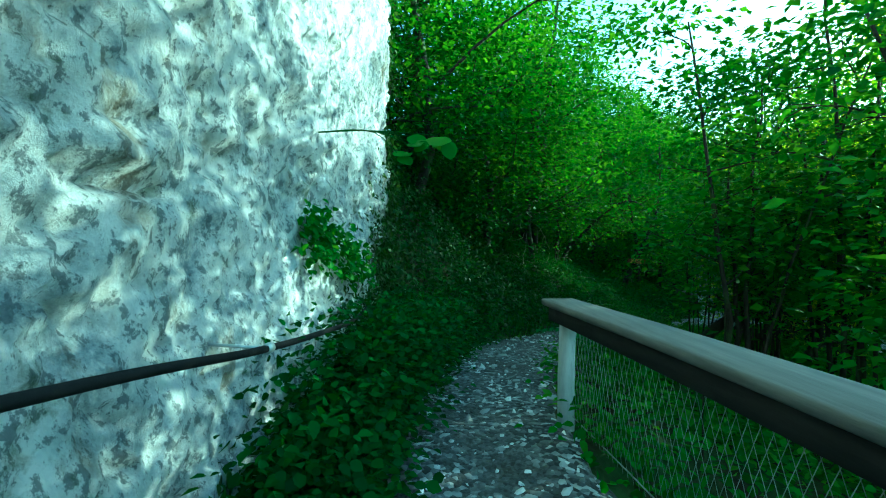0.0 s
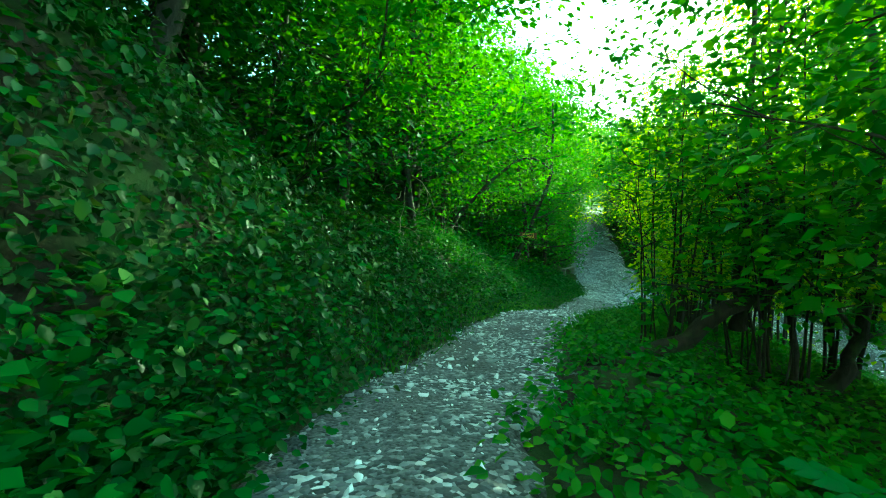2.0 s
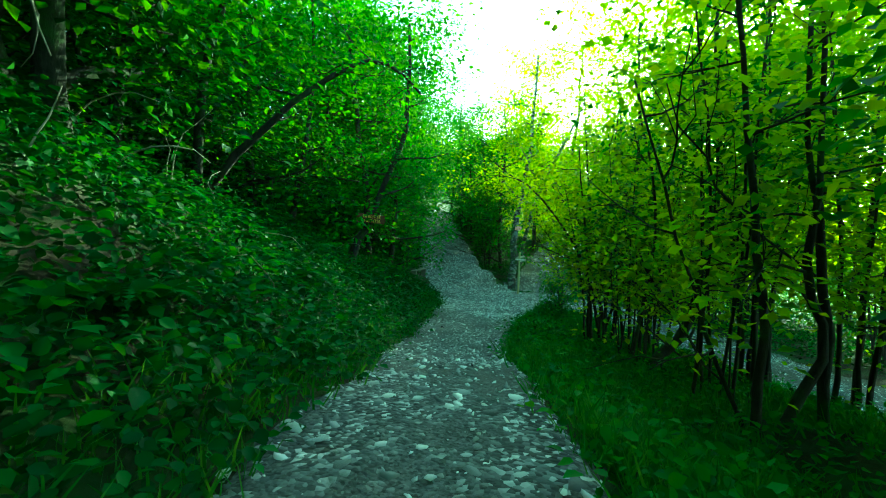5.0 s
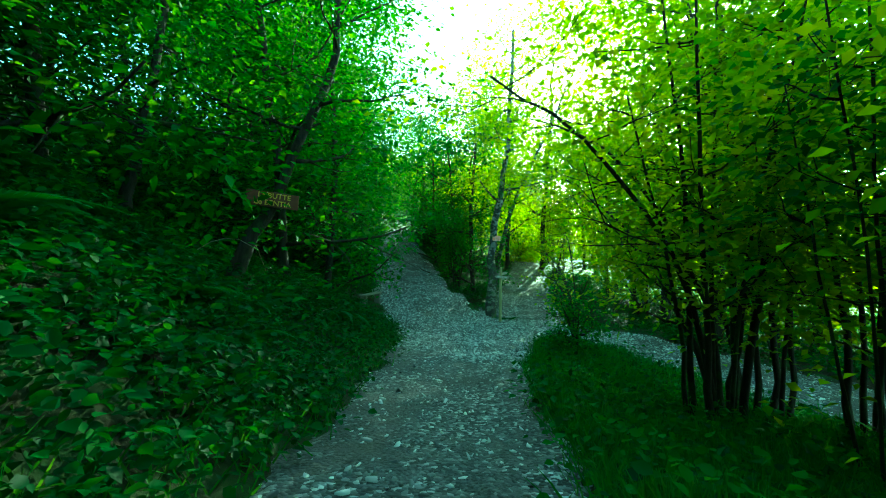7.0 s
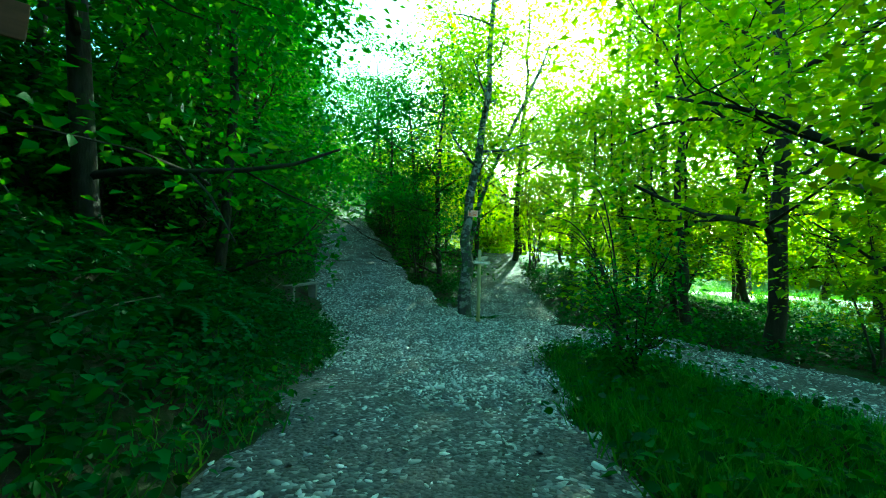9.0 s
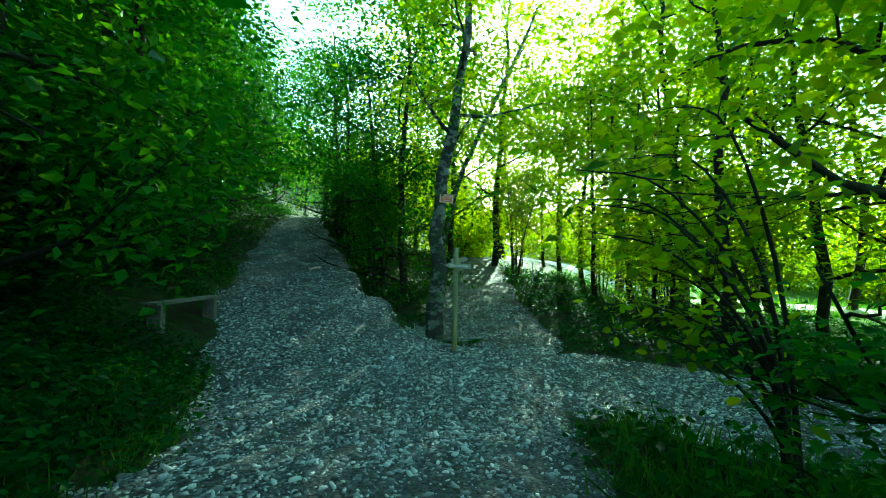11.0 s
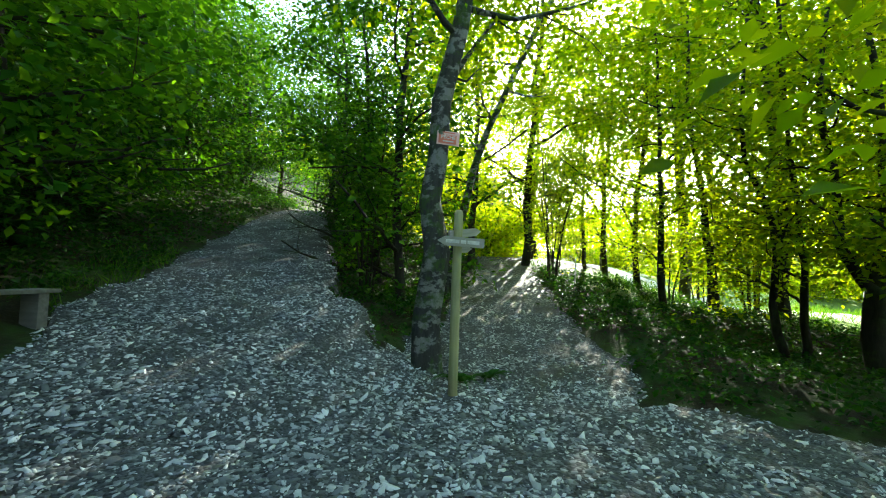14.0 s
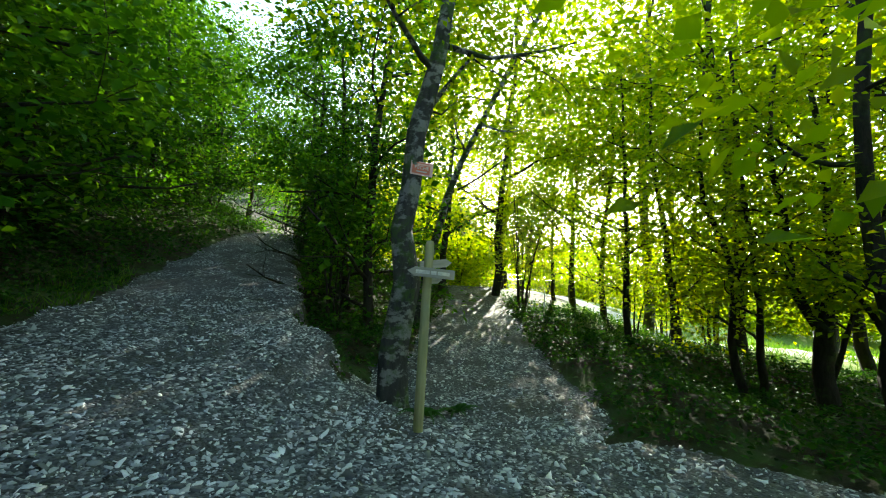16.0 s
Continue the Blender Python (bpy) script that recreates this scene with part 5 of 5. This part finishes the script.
def red_plate():
    root = thing("fishing_plate", 0, 0, 0, "faded red plate with pale lettering nailed to the tree", "sign")
    bm = bmesh.new()
    box(bm, (0.34, 0.004, 0.215))
    bm_part("plate", bm, M_PINK, root, "faded pink border", 0.001)
    bm = bmesh.new()
    box(bm, (0.27, 0.003, 0.135), pose(-0.01, -0.004, -0.018))
    bm_part("panel", bm, M_RED, root, "faded red panel")
    letters("PÊCHE", 0.075, M_PALE, root, (0.0, -0.0065, 0.01))
    for k, (w, z) in enumerate(((0.2, 0.082), (0.16, -0.05))):
        bm = bmesh.new()
        box(bm, (w, 0.002, 0.016), pose(0, -0.0065, z))
        bm_part("text_bar", bm, M_PALE if k else M_RED, root)
    for x in (-0.155, 0.155):
        bm = bmesh.new()
        bmesh.ops.create_cone(bm, cap_ends=True, segments=8, radius1=0.006, radius2=0.004, depth=0.006, matrix=pose(x, -0.004, 0.095, 90))
        bm_part("nail", bm, M_GALV, root)
    root.matrix_basis = facing(20.74, 27.14, 0.47, -38, 4, -3)


red_plate()


def yellow_board():
    root = thing("routed_board", 0, 0, 0, "brown wooden board with yellow carved letters", "sign")
    bm = bmesh.new()
    box(bm, (0.86, 0.035, 0.26))
    bm_part("board", bm, M_BROWN, root, "", 0.008)
    letters("La BUTTE", 0.13, M_YELLOW, root, (0.02, -0.02, 0.06))
    letters("de BENTIA", 0.13, M_YELLOW, root, (0.0, -0.02, -0.065))
    for x in (-0.1, 0.12):
        bm = bmesh.new()
        bmesh.ops.create_cone(bm, cap_ends=True, segments=8, radius1=0.01, radius2=0.008, depth=0.01, matrix=pose(x, -0.02, 0.11, 90))
        bm_part("bolt", bm, M_GALV, root)
    root.matrix_basis = facing(9.42, 22.42, 0.46, -12, 4)


yellow_board()


def signpost():
    x, y = 20.0, 26.28
    z = ground_z(x, y)
    root = thing("signpost", x, y, z, "round pale timber signpost with arrow boards", "signpost")
    part("post", tubes_mesh("post", [tube_arrays([(0, 0, -0.3), (0.01, 0, 0.6), (0.03, 0.01, 1.5), (0.06, 0.02, 2.2), (0.062, 0.02, 2.235)], [0.058, 0.057, 0.055, 0.053, 0.04], 20)], M_POST), root)

    def arrow(length, h, turn, place, roll, bars, short=False):
        bm = bmesh.new()
        a = length / 2
        out = [(-a, 0), (-a + 0.09, h / 2), (a, h / 2), (a, -h / 2), (-a + 0.09, -h / 2)]
        vs = [bm.verts.new((p, -0.016, q)) for p, q in out]
        f = bm.faces.new(vs)
        e = bmesh.ops.extrude_face_region(bm, geom=[f])
        bmesh.ops.translate(bm, verts=[v for v in e["geom"] if isinstance(v, bmesh.types.BMVert)], vec=(0, 0.032, 0))
        bmesh.ops.recalc_face_normals(bm, faces=bm.faces[:])
        ob = bm_part("arrow_board", bm, M_ARROW, root, "weathered pointed board with pale lettering", 0.003)
        ob.matrix_basis = Matrix.Translation(place) @ pose(0, 0, 0, 0, 0, turn) @ pose(0, 0, 0, 0, roll, 0)
        for p, w, q, t in bars:
            bm = bmesh.new()
            box(bm, (w, 0.003, t), pose(p, -0.0175, q))
            bm_part("text_bar", bm, M_PALE, ob)

    arrow(0.56, 0.11, -42, (-0.03, -0.1, 1.84), 3, [(-0.1, 0.16, 0, 0.042), (0.03, 0.06, 0, 0.042), (0.15, 0.14, 0, 0.042)])
    arrow(0.5, 0.1, 168, (0.2, 0.03, 1.97), 9, [(0.0, 0.3, 0.0, 0.035)])
    arrow(0.3, 0.09, 175, (0.2, 0.06, 1.77), 5, [(0.0, 0.14, 0.0, 0.03)])


signpost()


def bench():
    a, b = np.array([15.15, 28.95]), np.array([16.75, 30.25])
    c = (a + b) / 2
    yaw = math.degrees(math.atan2(b[1] - a[1], b[0] - a[0]))
    ln = float(np.linalg.norm(b - a))
    z = min(ground_z(*a), ground_z(*b), ground_z(*c))
    root = thing("bench", 0, 0, 0, "simple grey plank bench beside the path", "bench")
    for k in (-1, 1):
        bm = bmesh.new()
        box(bm, (ln, 0.13, 0.05), pose(0, 0.07 * k, 0.45))
        bm_part("plank", bm, M_RAIL, root, "", 0.008)
    for k in (-1, 1):
        bm = bmesh.new()
        box(bm, (0.13, 0.24, 0.62), pose(k * (ln / 2 - 0.2), 0, 0.115))
        bm_part("leg", bm, M_RAIL, root, "", 0.01)
    root.matrix_basis = pose(c[0], c[1], z, 0, 0, yaw)


bench()


def stake():
    x, y = 30.45, 29.75
    root = thing("marker_stake", x, y, ground_z(x, y), "thin white marker stake beside the path", "stake")
    part("pole", tubes_mesh("pole", [tube_arrays([(0, 0, -0.2), (0, 0, 1.0)], [0.02, 0.02], 8)], M_WHITE), root)
    part("tip", tubes_mesh("tip", [tube_arrays([(0, 0, 1.0), (0, 0, 1.06)], [0.02, 0.004], 8)], M_WHITE), root)


stake()


def fallen_log(name, ctrl, r0, r1, label, mat, group=""):
    c = np.array(ctrl, float)
    root = thing(name, *c[0], label, "log", group)
    pts = curve_points(c - c[0], 14)
    part("trunk", tubes_mesh("trunk", [tube_arrays(pts, np.linspace(r0, r1, 14), 10, 0.25, 5)], mat), root)
    return root


def on_ground(x, y, h):
    return (x, y, ground_z(x, y) + h)


fallen_log("fallen_log", [on_ground(3.45, 8.75, 0.06), on_ground(4.8, 8.55, 0.09), on_ground(6.4, 8.1, 0.12)], 0.085, 0.06, "dark fallen log beside the path", M_BARK)

# dead sticks and bare twigs on the bank
rs = np.random.default_rng(95)
for x, y, z in bank_points(rs, 34, 1, 0.6, 4.0, (9, 24)):
    q, rad = branch(rs, (0, 0, 0.05), (rs.normal(), rs.normal(), 0.8), 0.7 + 0.9 * rs.random(), 0.012, 0.5, -0.12, 7)
    st = thing("dead_branch", x, y, z, "bare grey dead branch caught in the undergrowth", "branch", "dead branches")
    part("stick", tubes_mesh("stick", [tube_arrays(q, rad, 5)], M_STICK), st)


# ---- stones on the path, last ----
def shard(r, n=5):
    a = np.arange(n) / n * 2 * np.pi + r.normal(size=n) * 0.28
    rad = 0.5 * (0.65 + 0.7 * r.random(n))
    low = np.c_[np.cos(a) * rad, np.sin(a) * rad * 0.6, np.full(n, -0.1)]
    top = np.c_[np.cos(a) * rad * 0.88, np.sin(a) * rad * 0.5, 0.03 + 0.1 * r.random(n)]
    return np.vstack([low, top])


def stone_faces(n=5):
    k = np.arange(n)
    return np.stack([k, (k + 1) % n, n + (k + 1) % n, n + k], -1), (n + k)[None]


def scatter(r, n, x0, x1, y0, y1):
    x, y = r.uniform(x0, x1, n), r.uniform(y0, y1, n)
    z, mask = land(x, y)
    d = vnoise(x * 0.6, y * 0.6, 88, 3)
    keep = (mask > 0.35) & (r.random(n) < 0.75 + 0.5 * d)
    return np.c_[x, y, z + 0.03 * smoothstep(0.3, 0.75, mask)][keep]


def loose_stones():
    r = np.random.default_rng(99)
    pts = np.vstack([scatter(r, 40000, 13, 26, 19, 33), scatter(r, 26000, 13.5, 22, 21, 30), scatter(r, 34000, -1.5, 14, -1, 22), scatter(r, 22000, 13, 23, 4, 22), scatter(r, 9000, 17, 30, 30, 48)])
    n = len(pts)
    size = np.clip(0.036 * np.exp(r.normal(size=n) * 0.55), 0.014, 0.12)
    base = np.array([shard(r) for _ in range(24)])[r.integers(0, 24, n)]
    a = r.random(n) * 2 * np.pi
    ca, sa = np.cos(a)[:, None], np.sin(a)[:, None]
    v = np.stack([base[:, :, 0] * ca - base[:, :, 1] * sa, base[:, :, 0] * sa + base[:, :, 1] * ca, base[:, :, 2] + 0.42 * base[:, :, 0] * r.normal(size=n)[:, None]], -1) * size[:, None, None] + pts[:, None]
    q, t = stone_faces()
    o = (np.arange(n) * 10)[:, None, None]
    me = mesh_of("stones", v.reshape(-1, 3), [(q[None] + o).reshape(-1, 4), (t[None] + o).reshape(-1, 5)], M_STONE)
    ob = part("stones", me, path)
    tagged(ob, "small broken stones", kind="stuff")
    shapes = []
    for k in range(8):
        w = shard(r)
        shapes.append(mesh_of("stone", w, [q, t], M_STONE))
    big = np.vstack([scatter(r, 620, 14.5, 21, 21.5, 27.5)[:150], scatter(r, 2600, 0, 8, 3, 16)[:140]])
    for k, (x, y, z) in enumerate(big):
        ob = part("stone", shapes[k % 8], path)
        s = 0.06 + 0.09 * r.random() ** 2
        ob.matrix_basis = pose(x, y, z + 0.01, r.normal() * 7, r.normal() * 7, r.uniform(0, 360)) @ Matrix.Diagonal((s, s, s * 0.7, 1))


loose_stones()
